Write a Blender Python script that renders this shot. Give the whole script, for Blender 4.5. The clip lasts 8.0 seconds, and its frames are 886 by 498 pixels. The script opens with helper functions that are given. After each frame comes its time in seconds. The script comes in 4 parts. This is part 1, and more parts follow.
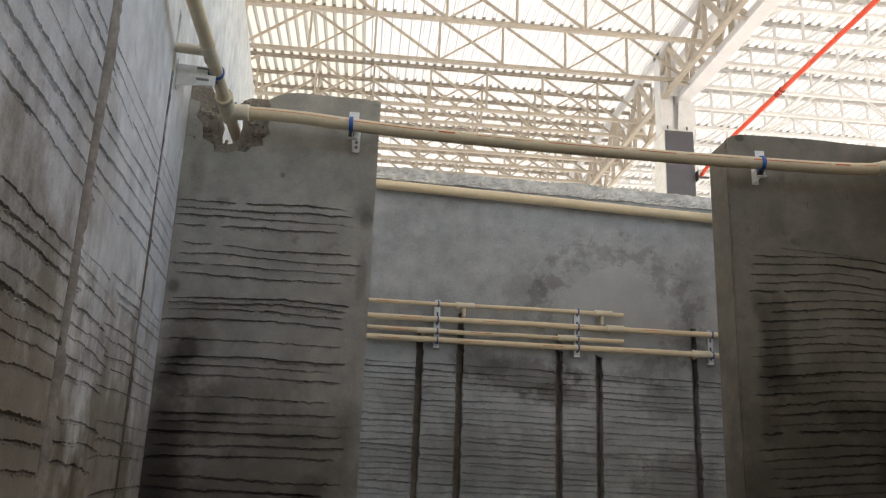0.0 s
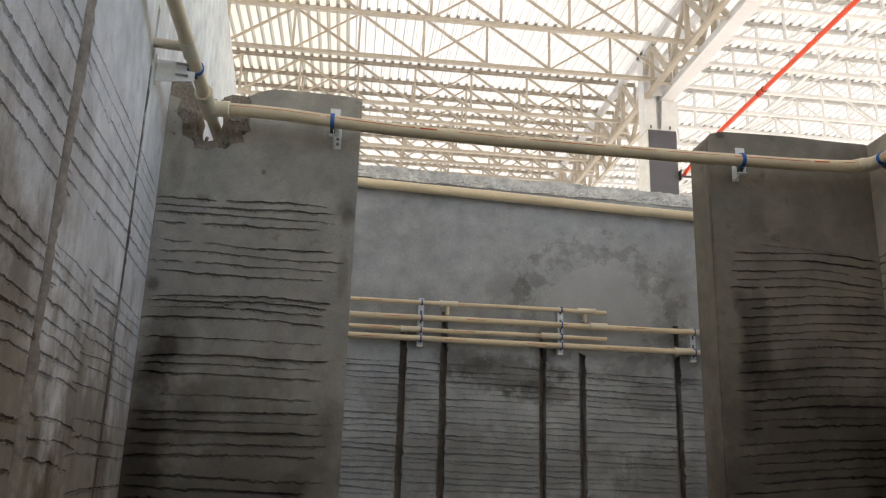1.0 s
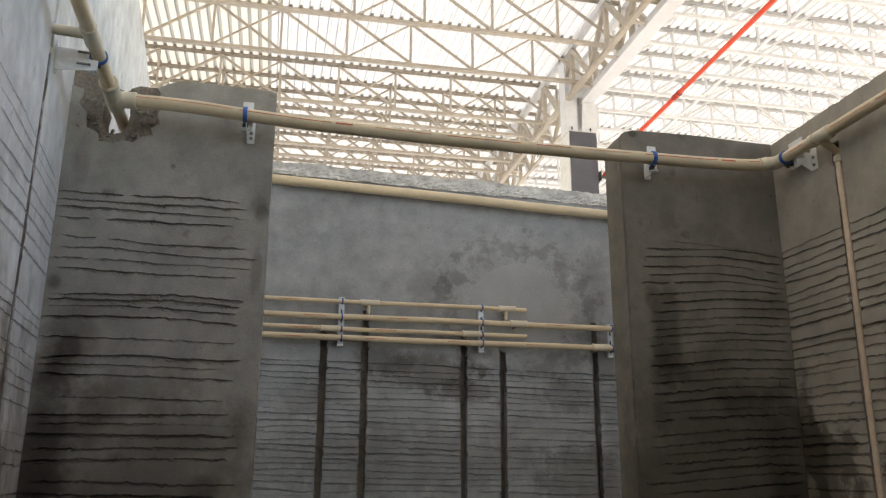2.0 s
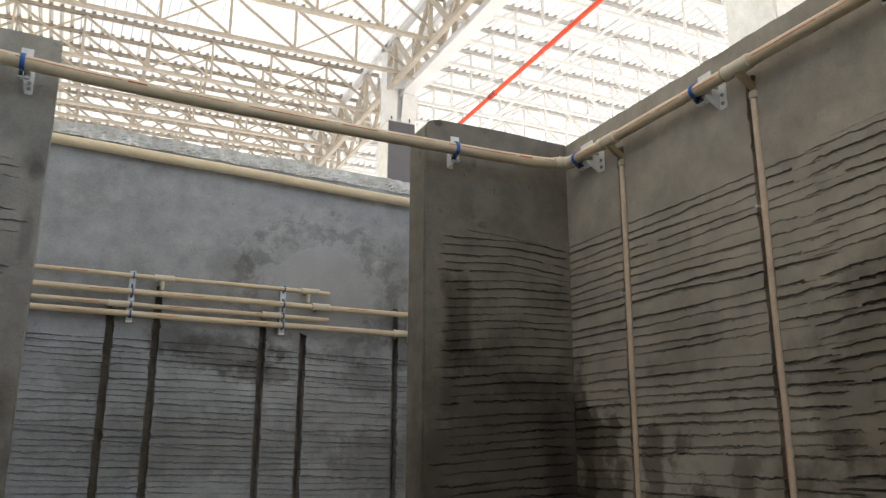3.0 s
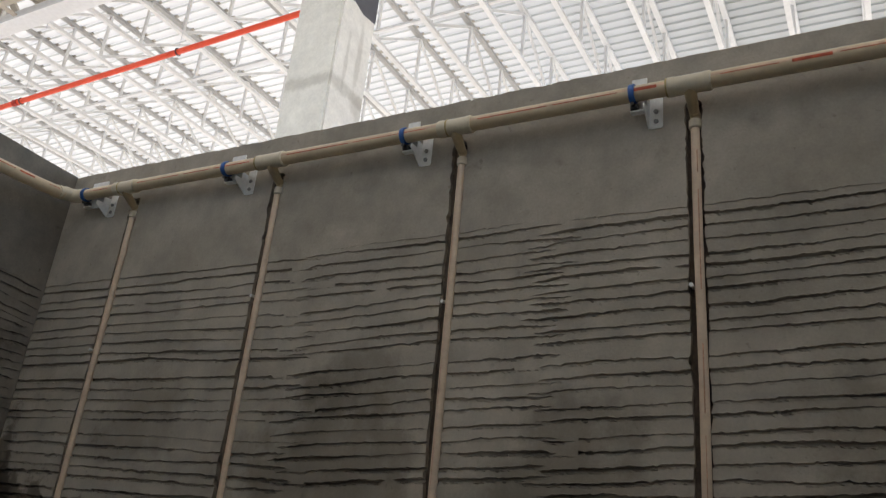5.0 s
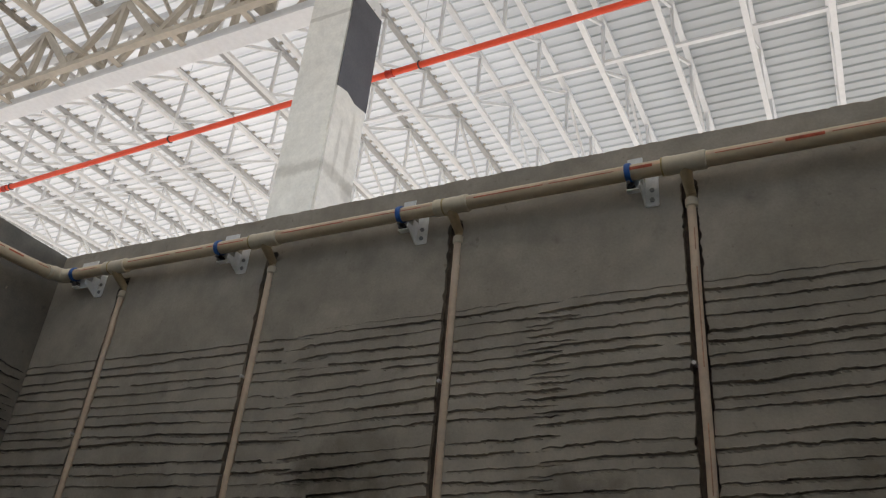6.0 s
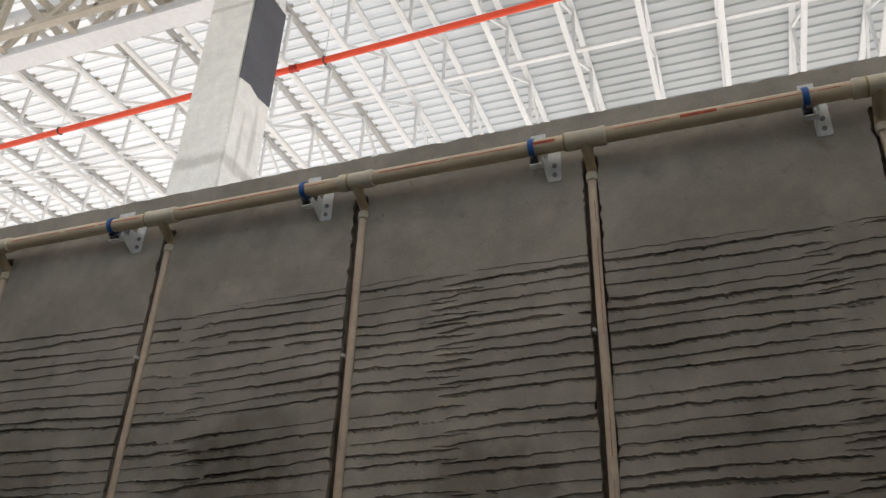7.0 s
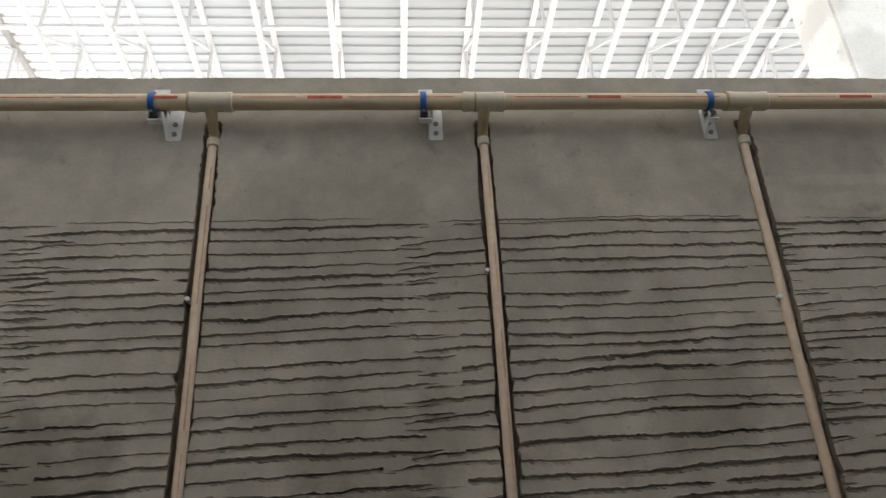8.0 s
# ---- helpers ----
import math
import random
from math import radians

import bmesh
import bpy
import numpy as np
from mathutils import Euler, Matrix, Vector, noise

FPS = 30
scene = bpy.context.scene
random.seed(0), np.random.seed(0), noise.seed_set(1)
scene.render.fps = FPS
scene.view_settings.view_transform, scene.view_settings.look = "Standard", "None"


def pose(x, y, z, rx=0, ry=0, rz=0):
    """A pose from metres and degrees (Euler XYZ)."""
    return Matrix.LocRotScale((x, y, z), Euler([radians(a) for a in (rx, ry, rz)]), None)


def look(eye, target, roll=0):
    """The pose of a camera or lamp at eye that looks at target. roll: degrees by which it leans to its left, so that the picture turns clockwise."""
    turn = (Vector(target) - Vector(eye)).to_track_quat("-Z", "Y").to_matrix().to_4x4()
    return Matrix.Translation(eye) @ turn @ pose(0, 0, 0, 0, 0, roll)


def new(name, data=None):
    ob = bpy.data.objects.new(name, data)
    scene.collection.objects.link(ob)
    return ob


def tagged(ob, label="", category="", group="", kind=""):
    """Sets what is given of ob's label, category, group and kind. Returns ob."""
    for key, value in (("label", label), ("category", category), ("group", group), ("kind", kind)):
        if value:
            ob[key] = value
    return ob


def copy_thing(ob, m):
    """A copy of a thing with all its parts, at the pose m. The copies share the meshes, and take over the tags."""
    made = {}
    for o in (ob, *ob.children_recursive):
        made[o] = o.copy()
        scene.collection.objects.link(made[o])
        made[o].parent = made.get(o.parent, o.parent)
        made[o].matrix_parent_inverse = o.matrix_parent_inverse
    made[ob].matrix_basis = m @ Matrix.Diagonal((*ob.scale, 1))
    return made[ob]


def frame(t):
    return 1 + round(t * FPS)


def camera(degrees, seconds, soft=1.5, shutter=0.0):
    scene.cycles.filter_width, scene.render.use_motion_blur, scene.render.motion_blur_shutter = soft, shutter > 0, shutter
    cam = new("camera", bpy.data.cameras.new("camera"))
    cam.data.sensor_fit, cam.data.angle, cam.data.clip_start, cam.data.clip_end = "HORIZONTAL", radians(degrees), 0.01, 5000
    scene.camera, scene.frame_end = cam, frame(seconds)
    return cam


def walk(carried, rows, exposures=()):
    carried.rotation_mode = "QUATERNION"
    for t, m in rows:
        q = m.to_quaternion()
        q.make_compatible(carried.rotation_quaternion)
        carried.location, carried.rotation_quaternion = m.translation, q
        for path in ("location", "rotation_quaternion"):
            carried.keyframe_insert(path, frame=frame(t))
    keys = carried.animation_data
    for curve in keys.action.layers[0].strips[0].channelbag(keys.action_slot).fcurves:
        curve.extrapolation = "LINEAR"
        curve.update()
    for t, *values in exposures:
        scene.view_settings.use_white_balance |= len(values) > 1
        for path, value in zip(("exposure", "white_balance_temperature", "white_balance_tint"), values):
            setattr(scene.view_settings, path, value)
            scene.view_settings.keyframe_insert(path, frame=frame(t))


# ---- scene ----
cam = camera(57.3, 8.0, soft=1.25, shutter=0.1)
PATH = [
    (0, (-0.113, -0.075, 1.844), (0.062, 1.847, 2.368), 2.2),
    (0.5, (-0.101, -0.077, 1.837), (0.09, 1.844, 2.362), 2.0),
    (1, (-0.098, -0.069, 1.834), (0.113, 1.849, 2.359), 1.8),
    (1.2, (-0.095, -0.066, 1.832), (0.13, 1.851, 2.357), 1.7),
    (2.3, (-0.031, -0.047, 1.818), (0.475, 1.814, 2.346), -0.1),
    (2.5, (-0.013, -0.045, 1.814), (0.584, 1.791, 2.337), -0.1),
    (3, (0.02, -0.049, 1.801), (0.841, 1.704, 2.303), 0.2),
    (3.5, (0.049, -0.047, 1.785), (1.177, 1.532, 2.27), 0.1),
    (4, (0.094, -0.022, 1.779), (1.528, 1.277, 2.285), 1.5),
    (4.5, (0.102, -0.02, 1.788), (1.705, 1.035, 2.355), 4.6),
    (5, (0.1, -0.008, 1.803), (1.709, 0.915, 2.551), 6.0),
    (5.2, (0.105, -0.006, 1.803), (1.68, 0.896, 2.644), 6.2),
    (6.3, (0.129, 0.059, 1.755), (1.661, 0.917, 2.713), 6.0),
    (6.5, (0.138, 0.067, 1.733), (1.682, 0.899, 2.695), 5.5),
    (7, (0.174, 0.057, 1.698), (1.794, 0.707, 2.675), 2.6),
    (7.5, (0.227, -0.029, 1.694), (1.955, 0.236, 2.664), -0.2),
    (8, (0.255, -0.112, 1.686), (2.012, -0.238, 2.633), -2.7),
]
EXPOSURE = [
    (0, 1.34, 9600, 14),
    (1.2, 1.34, 9600, 14),
    (2.5, 1.41, 9400, 13),
    (3.5, 1.55, 8700, 12),
    (4.5, 1.6, 8500, 12),
    (5.0, 1.02, 8500, 13),
    (5.2, 0.9, 8500, 13),
    (6.4, 0.68, 8500, 13),
    (7.0, 1.05, 8450, 12),
    (7.5, 1.44, 8400, 12),
    (8, 1.64, 8400, 12),
]
walk(cam, [(t, look(eye, aim, roll)) for t, eye, aim, roll in PATH], EXPOSURE)

# light: daylight falls on the translucent roof sheets and enters below the eaves
SUN_EL, SUN_AZ = 50, 100
world = bpy.data.worlds.new("sky")
scene.world = world
world.use_nodes = True
nt = world.node_tree
sky = nt.nodes.new("ShaderNodeTexSky")
sky.sky_type = "NISHITA"
sky.sun_disc = False
sky.sun_elevation = radians(SUN_EL)
sky.sun_rotation = radians(SUN_AZ)
sky.altitude, sky.dust_density, sky.ozone_density = 1200, 0.3, 3.0
nt.links.new(sky.outputs[0], nt.nodes["Background"].inputs[0])
nt.nodes["Background"].inputs[1].default_value = 0.15
sun = new("sun", bpy.data.lights.new("sun", "SUN"))
sun.data.energy = 2.4
sun.data.angle = radians(0.6)
sun.data.color = (1, 0.975, 0.94)
sa, se = radians(SUN_AZ), radians(SUN_EL)
sun.matrix_world = look((0, 0, 30), (-math.sin(sa) * math.cos(se) * 10, -math.cos(sa) * math.cos(se) * 10, 30 - math.sin(se) * 10))


# ---- materials ----
def material(name, color, rough=0.8, metal=0.0, scales=((6, 0.25), (60, 0.12)), bump=0.3, bump_scale=90, spread=0.0):
    """A surface with two scales of colour variation and fine relief, in object space."""
    m = bpy.data.materials.new(name)
    m.use_nodes = True
    n, l = m.node_tree.nodes, m.node_tree.links
    bsdf = n["Principled BSDF"]
    bsdf.inputs["Roughness"].default_value = rough
    bsdf.inputs["Metallic"].default_value = metal
    co = n.new("ShaderNodeTexCoord")
    last = None
    for scale, amount in scales:
        tex = n.new("ShaderNodeTexNoise")
        tex.inputs["Scale"].default_value = scale
        tex.inputs["Detail"].default_value = 6
        tex.inputs["Roughness"].default_value = 0.6
        l.new(co.outputs["Object"], tex.inputs["Vector"])
        ramp = n.new("ShaderNodeMapRange")
        ramp.inputs["From Min"].default_value = 0.3
        ramp.inputs["From Max"].default_value = 0.7
        ramp.inputs["To Min"].default_value = 1 - amount
        ramp.inputs["To Max"].default_value = 1 + amount
        l.new(tex.outputs["Fac"], ramp.inputs["Value"])
        if last is None:
            last = ramp.outputs[0]
        else:
            mul = n.new("ShaderNodeMath")
            mul.operation = "MULTIPLY"
            l.new(last, mul.inputs[0])
            l.new(ramp.outputs[0], mul.inputs[1])
            last = mul.outputs[0]
    if spread:
        info = n.new("ShaderNodeObjectInfo")
        ramp = n.new("ShaderNodeMapRange")
        ramp.inputs["To Min"].default_value = 1 - spread
        ramp.inputs["To Max"].default_value = 1 + spread
        l.new(info.outputs["Random"], ramp.inputs["Value"])
        mul = n.new("ShaderNodeMath")
        mul.operation = "MULTIPLY"
        l.new(last, mul.inputs[0])
        l.new(ramp.outputs[0], mul.inputs[1])
        last = mul.outputs[0]
    tint = n.new("ShaderNodeVectorMath")
    tint.operation = "SCALE"
    tint.inputs[0].default_value = color
    l.new(last, tint.inputs["Scale"])
    l.new(tint.outputs[0], bsdf.inputs["Base Color"])
    if bump:
        tex = n.new("ShaderNodeTexNoise")
        tex.inputs["Scale"].default_value = bump_scale
        tex.inputs["Detail"].default_value = 5
        l.new(co.outputs["Object"], tex.inputs["Vector"])
        bp = n.new("ShaderNodeBump")
        bp.inputs["Strength"].default_value = bump
        bp.inputs["Distance"].default_value = 0.004
        l.new(tex.outputs["Fac"], bp.inputs["Height"])
        l.new(bp.outputs[0], bsdf.inputs["Normal"])
    return m


def stain_or_shade(m, spots, noise_scale=5, color=(0.36, 0.33, 0.30), pits=0.0, soft=0.6, ring=None):
    """Damp or dry marks and painted shade with ragged outlines: (centre, radii, strength) each, multiplied over the
    base colour.
    """
    n, l = m.node_tree.nodes, m.node_tree.links
    bsdf = n["Principled BSDF"]
    co = n.new("ShaderNodeTexCoord")
    tex = n.new("ShaderNodeTexNoise")
    tex.inputs["Scale"].default_value = noise_scale
    tex.inputs["Detail"].default_value = 7
    tex.inputs["Roughness"].default_value = 0.65
    l.new(co.outputs["Object"], tex.inputs["Vector"])
    src = bsdf.inputs["Base Color"].links[0].from_socket
    for centre, radii, strength in spots:
        sub = n.new("ShaderNodeVectorMath")
        sub.operation = "SUBTRACT"
        sub.inputs[1].default_value = centre
        l.new(co.outputs["Object"], sub.inputs[0])
        div = n.new("ShaderNodeVectorMath")
        div.operation = "DIVIDE"
        div.inputs[1].default_value = radii
        l.new(sub.outputs[0], div.inputs[0])
        ln = n.new("ShaderNodeVectorMath")
        ln.operation = "LENGTH"
        l.new(div.outputs[0], ln.inputs[0])
        add = n.new("ShaderNodeMath")
        add.operation = "MULTIPLY_ADD"
        l.new(tex.outputs["Fac"], add.inputs[0])
        add.inputs[1].default_value = 1.6
        l.new(ln.outputs["Value"], add.inputs[2])
        ramp = n.new("ShaderNodeMapRange")
        ramp.interpolation_type = "SMOOTHSTEP"
        ramp.inputs["From Min"].default_value = 1.25
        ramp.inputs["From Max"].default_value = 1.25 + soft
        ramp.inputs["To Min"].default_value = abs(strength)
        ramp.inputs["To Max"].default_value = 0
        l.new(add.outputs[0], ramp.inputs["Value"])
        mix = n.new("ShaderNodeMix")
        mix.data_type = "RGBA"
        mix.blend_type = "MULTIPLY"
        l.new(ramp.outputs[0], mix.inputs["Factor"])
        l.new(src, mix.inputs["A"])
        mix.inputs["B"].default_value = (*(color if strength > 0 else (1.22, 1.22, 1.22)), 1)
        src = mix.outputs["Result"]
    # a mottled ring round a smooth patch
    if ring:
        sub = n.new("ShaderNodeVectorMath")
        sub.operation = "SUBTRACT"
        sub.inputs[1].default_value = ring[0]
        l.new(co.outputs["Object"], sub.inputs[0])
        div = n.new("ShaderNodeVectorMath")
        div.operation = "DIVIDE"
        div.inputs[1].default_value = ring[1]
        l.new(sub.outputs[0], div.inputs[0])
        ln = n.new("ShaderNodeVectorMath")
        ln.operation = "LENGTH"
        l.new(div.outputs[0], ln.inputs[0])
        dev = n.new("ShaderNodeMath")
        dev.operation = "SUBTRACT"
        l.new(ln.outputs["Value"], dev.inputs[0])
        dev.inputs[1].default_value = 1.28
        side = n.new("ShaderNodeMath")
        side.operation = "ABSOLUTE"
        l.new(dev.outputs[0], side.inputs[0])
        add = n.new("ShaderNodeMath")
        add.operation = "MULTIPLY_ADD"
        l.new(tex.outputs["Fac"], add.inputs[0])
        add.inputs[1].default_value = 2.4
        l.new(side.outputs[0], add.inputs[2])
        ramp = n.new("ShaderNodeMapRange")
        ramp.interpolation_type = "SMOOTHSTEP"
        ramp.inputs["From Min"].default_value = 1.15
        ramp.inputs["From Max"].default_value = 1.5
        ramp.inputs["To Min"].default_value = ring[2]
        ramp.inputs["To Max"].default_value = 0
        l.new(add.outputs[0], ramp.inputs["Value"])
        mix = n.new("ShaderNodeMix")
        mix.data_type = "RGBA"
        mix.blend_type = "MULTIPLY"
        l.new(ramp.outputs[0], mix.inputs["Factor"])
        l.new(src, mix.inputs["A"])
        mix.inputs["B"].default_value = (*color, 1)
        src = mix.outputs["Result"]
    # scattered mud splashes and small pits
    for scale, low, high, amount in ((11, 0.64, 0.74, pits), (38, 0.67, 0.75, pits * 1.2)):
        if not pits:
            break
        tex = n.new("ShaderNodeTexNoise")
        tex.inputs["Scale"].default_value = scale
        tex.inputs["Detail"].default_value = 4
        tex.inputs["Roughness"].default_value = 0.55
        l.new(co.outputs["Object"], tex.inputs["Vector"])
        ramp = n.new("ShaderNodeMapRange")
        ramp.inputs["From Min"].default_value = low
        ramp.inputs["From Max"].default_value = high
        ramp.inputs["To Max"].default_value = amount
        l.new(tex.outputs["Fac"], ramp.inputs["Value"])
        mix = n.new("ShaderNodeMix")
        mix.data_type = "RGBA"
        mix.blend_type = "MULTIPLY"
        l.new(ramp.outputs[0], mix.inputs["Factor"])
        l.new(src, mix.inputs["A"])
        mix.inputs["B"].default_value = (*color, 1)
        src = mix.outputs["Result"]
    l.new(src, bsdf.inputs["Base Color"])
    return m


CEMENT = (0.415, 0.372, 0.312)
COL_SPOTS = [((0.3, 0, 6.36), (3, 3, 0.10), 0.5), ((0.3, 0, 8.5), (3, 3, 0.04), 0.5), ((0.1, -0.3, 6.8), (0.06, 0.1, 0.5), 0.45), ((-0.1, -0.3, 6.7), (0.04, 0.1, 0.4), 0.4), ((0.2, -0.3, 6.3), (0.2, 0.1, 0.2), 0.45)]
# damp marks, some added to darken the low wall like shade, and dry smears of the east wall: y, z, their half sizes,
# strength
DAMP_AND_SHADE = [(1.95, 1.5, 0.3, 0.4, 0.6), (0.72, 1.6, 0.3, 0.45, 0.6), (1.55, 1.95, 0.46, 0.55, 0.6),
        (1.45, 2.35, 0.3, 0.16, 0.35), (0.75, 2.0, 0.34, 0.45, 0.5), (2.4, 2.25, 0.3, 0.25, 0.4), (-0.05, 1.75, 0.4, 0.45, 0.5), (-0.1, 2.2, 0.3, 0.2, 0.3), (-0.9, 2.3, 0.25, 0.2, 0.35)]
WET = [(3.12, 1.45, 0.22, 1.25, 0.9), (2.97, 1.45, 0.40, 1.08, 0.95), (2.64, 1.3, 0.16, 1.2, 0.85), (2.41, 1.3, 0.24, 1.08, 0.8), (1.62, 1.2, 0.5, 0.9, 0.6), (2.1, 1.2, 0.25, 0.85, 0.6)]
DRY = [(-1.5, 2.95, 0.5, 0.03, -0.5), (0.95, 3.0, 0.25, 0.08, -0.5), (-1.45, 2.88, 0.12, 0.05, -0.7), (1.62, 2.9, 0.12, 0.06, -0.6), (-0.75, 2.85, 0.3, 0.06, -0.4)]
plaster_east = stain_or_shade(material("cement_render_east", CEMENT, 0.92, scales=((1.6, 0.20), (8, 0.17), (110, 0.06)), bump=0.18, bump_scale=130),
                     [((2.2, y, z), (0.6, ry, rz), k) for y, z, ry, rz, k in DAMP_AND_SHADE + DRY], pits=0.32, soft=0.42)
# sharp-edged wet patches that rise from the floor
stain_or_shade(plaster_east, [((2.2, y, z), (0.6, ry, rz), k) for y, z, ry, rz, k in WET], 4, (0.38, 0.35, 0.32), soft=0.14)
# same cement, shade put into a darker base; low spots mix damp and shade
plaster_north_shaded = stain_or_shade(material("cement_render_north_shaded", (0.232, 0.206, 0.171), 0.92, scales=((2.2, 0.22), (9, 0.18), (110, 0.07)), bump=0.3, bump_scale=130),
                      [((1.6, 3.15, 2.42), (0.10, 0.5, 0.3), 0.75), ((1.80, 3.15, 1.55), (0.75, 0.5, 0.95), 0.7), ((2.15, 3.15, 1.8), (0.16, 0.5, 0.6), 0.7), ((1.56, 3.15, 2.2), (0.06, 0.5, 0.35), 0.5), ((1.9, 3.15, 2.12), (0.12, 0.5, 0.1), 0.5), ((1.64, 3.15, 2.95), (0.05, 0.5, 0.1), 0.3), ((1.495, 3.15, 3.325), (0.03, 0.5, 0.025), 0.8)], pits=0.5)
# small spots are marks; the wide low ones put the corner's shadow into colour
plaster_corner = stain_or_shade(material("cement_render_corner", (0.39, 0.362, 0.318), 0.92, scales=((2.2, 0.2), (9, 0.18), (110, 0.07)), bump=0.3, bump_scale=130),
                       [((-0.15, 3.15, 2.86), (0.05, 0.5, 0.06), 0.4), ((-0.8, 3.15, 2.3), (0.13, 0.5, 0.22), 0.5), ((-0.84, 3.15, 1.95), (0.1, 0.5, 0.3), 0.6), ((-0.5, 3.15, 1.6), (0.65, 0.5, 0.68), 0.65), ((-0.3, 3.15, 1.75), (0.1, 0.5, 0.08), 0.6), ((-0.85, 3.15, 3.0), (0.05, 0.5, 0.15), 0.4),
                        ((-0.50, 3.15, 3.0), (0.012, 0.5, 0.014), 0.7), ((-0.885, 3.15, 2.505), (0.04, 0.5, 0.045), 0.8), ((-0.80, 3.15, 2.26), (0.05, 0.5, 0.06), 0.8), ((-0.14, 3.15, 2.83), (0.035, 0.5, 0.05), 0.5), ((-0.15, 3.15, 2.6), (0.03, 0.5, 0.12), 0.4), ((-0.9, 3.15, 1.75), (0.25, 0.5, 0.62), 0.85)], pits=0.5)
# same cement, side light put into a paler base; low spots mix dirt and shade
plaster_west_lit = stain_or_shade(material("cement_render_west_lit", (0.765, 0.768, 0.765), 0.9, scales=((1.8, 0.18), (10, 0.15), (110, 0.06)), bump=0.35, bump_scale=150),
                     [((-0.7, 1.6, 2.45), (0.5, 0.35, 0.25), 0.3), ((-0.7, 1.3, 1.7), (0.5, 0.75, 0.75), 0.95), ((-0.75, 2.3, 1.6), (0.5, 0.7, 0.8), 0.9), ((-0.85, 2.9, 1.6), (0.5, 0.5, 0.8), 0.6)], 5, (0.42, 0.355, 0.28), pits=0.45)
# the blue of the sky light is put into this base colour
plaster_back = stain_or_shade(material("cement_render_back", (0.374, 0.384, 0.388), 0.92, scales=((1.2, 0.20), (6, 0.20), (60, 0.10)), bump=0.5, bump_scale=100),
                     [((1.1, 6, 3.2), (0.25, 0.5, 0.2), 0.3), ((2.45, 6, 3.3), (0.2, 0.5, 0.4), 0.3), ((1.1, 6, 2.55), (0.6, 0.5, 0.2), 0.75), ((1.35, 6, 2.42), (0.35, 0.5, 0.13), 0.7), ((0.75, 6, 2.62), (0.3, 0.5, 0.15), 0.6), ((2.5, 6, 2.7), (0.2, 0.5, 0.25), 0.5), ((1.25, 6, 3.2), (0.18, 0.5, 0.3), 0.15),
                      ((0.2, 6, 2.35), (0.3, 0.5, 0.25), 0.4), ((2.2, 6, 2.4), (0.3, 0.5, 0.2), 0.4), ((0.9, 6, 1.9), (1.6, 0.5, 0.35), 0.35), ((2.3, 6, 1.75), (0.5, 0.5, 0.4), 0.5)], 9, pits=0.5, soft=0.45, ring=((1.80, 6, 3.06), (0.46, 3, 0.40), 0.42))
plaster_patch = material("smooth_cement_patch", (0.40, 0.408, 0.41), 0.88, scales=((1.5, 0.10), (5, 0.08), (60, 0.04)), bump=0.12, bump_scale=60)
mortar = material("broken_mortar", (0.26, 0.215, 0.175), 0.95, scales=((14, 0.35), (80, 0.25)), bump=1.0, bump_scale=70)
# darker mortar: the shade in the chase gaps is put into its colour
chase_shade_mortar = material("shaded_brown_mortar", (0.16, 0.125, 0.098), 0.95, scales=((14, 0.35), (80, 0.25)), bump=1.0, bump_scale=70)
mortar_fill = material("grey_brown_mortar_fill", (0.38, 0.325, 0.275), 0.95, scales=((14, 0.25), (80, 0.2)), bump=0.8, bump_scale=60)
rough_top = material("rough_concrete_top", (0.56, 0.555, 0.54), 0.95, scales=((3, 0.15), (10, 0.38), (60, 0.15)), bump=0.6, bump_scale=50)
concrete = material("precast_concrete", (0.87, 0.842, 0.80), 0.85, scales=((1.2, 0.09), (7, 0.08), (30, 0.06)), bump=0.3, bump_scale=60)
stain_or_shade(concrete, COL_SPOTS, 4, (0.55, 0.53, 0.5))
dark_paint = material("dark_grey_paint", (0.10, 0.10, 0.115), 0.75, scales=((2, 0.2), (40, 0.1)), bump=0.2)
# grey mottles put the shade of the rough crust into the colour
white_render = stain_or_shade(material("whitewashed_concrete", (0.88, 0.87, 0.85), 0.9, scales=((1.5, 0.07), (40, 0.06)), bump=1.0, bump_scale=8), [((0, 0.3, 7.1), (0.6, 0.3, 0.25), 0.5), ((-0.3, 0.1, 6.4), (0.15, 0.4, 0.4), 0.4)], 3, (0.66, 0.65, 0.63), pits=0.8)
# unseen hall floor, kept bright to bounce light up to roof and column
floor_slab = material("concrete_floor", (0.65, 0.64, 0.62), 0.85, scales=((0.6, 0.15), (20, 0.12)), bump=0.2)
# unseen room floor, kept dark to cut light bounced onto the low walls
screed = material("dark_unseen_screed", (0.075, 0.066, 0.056), 0.9, scales=((1, 0.2), (20, 0.15)), bump=0.4)
steel = material("white_painted_steel", (0.80, 0.81, 0.815), 0.5, scales=((0.8, 0.06), (12, 0.05)), bump=0.05, spread=0.05)
steel_dusty = material("dusty_painted_steel", (0.53, 0.47, 0.39), 0.6, scales=((0.8, 0.1), (12, 0.08)), bump=0.05, spread=0.06)
steel_mid = material("greyed_painted_steel", (0.79, 0.79, 0.78), 0.55, scales=((0.8, 0.08), (12, 0.06)), bump=0.05, spread=0.06)
# grey copy for top chords: shade under the sheets put into the paint
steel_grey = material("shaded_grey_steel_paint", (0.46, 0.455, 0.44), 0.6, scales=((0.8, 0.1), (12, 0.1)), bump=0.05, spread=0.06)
# grey of added plugs that imitate the shade in ribs over the chords
rib_shade = material("rib_shade_grey", (0.50, 0.46, 0.40), 0.9, scales=((3, 0.15), (20, 0.15)), bump=0.1, spread=0.15)
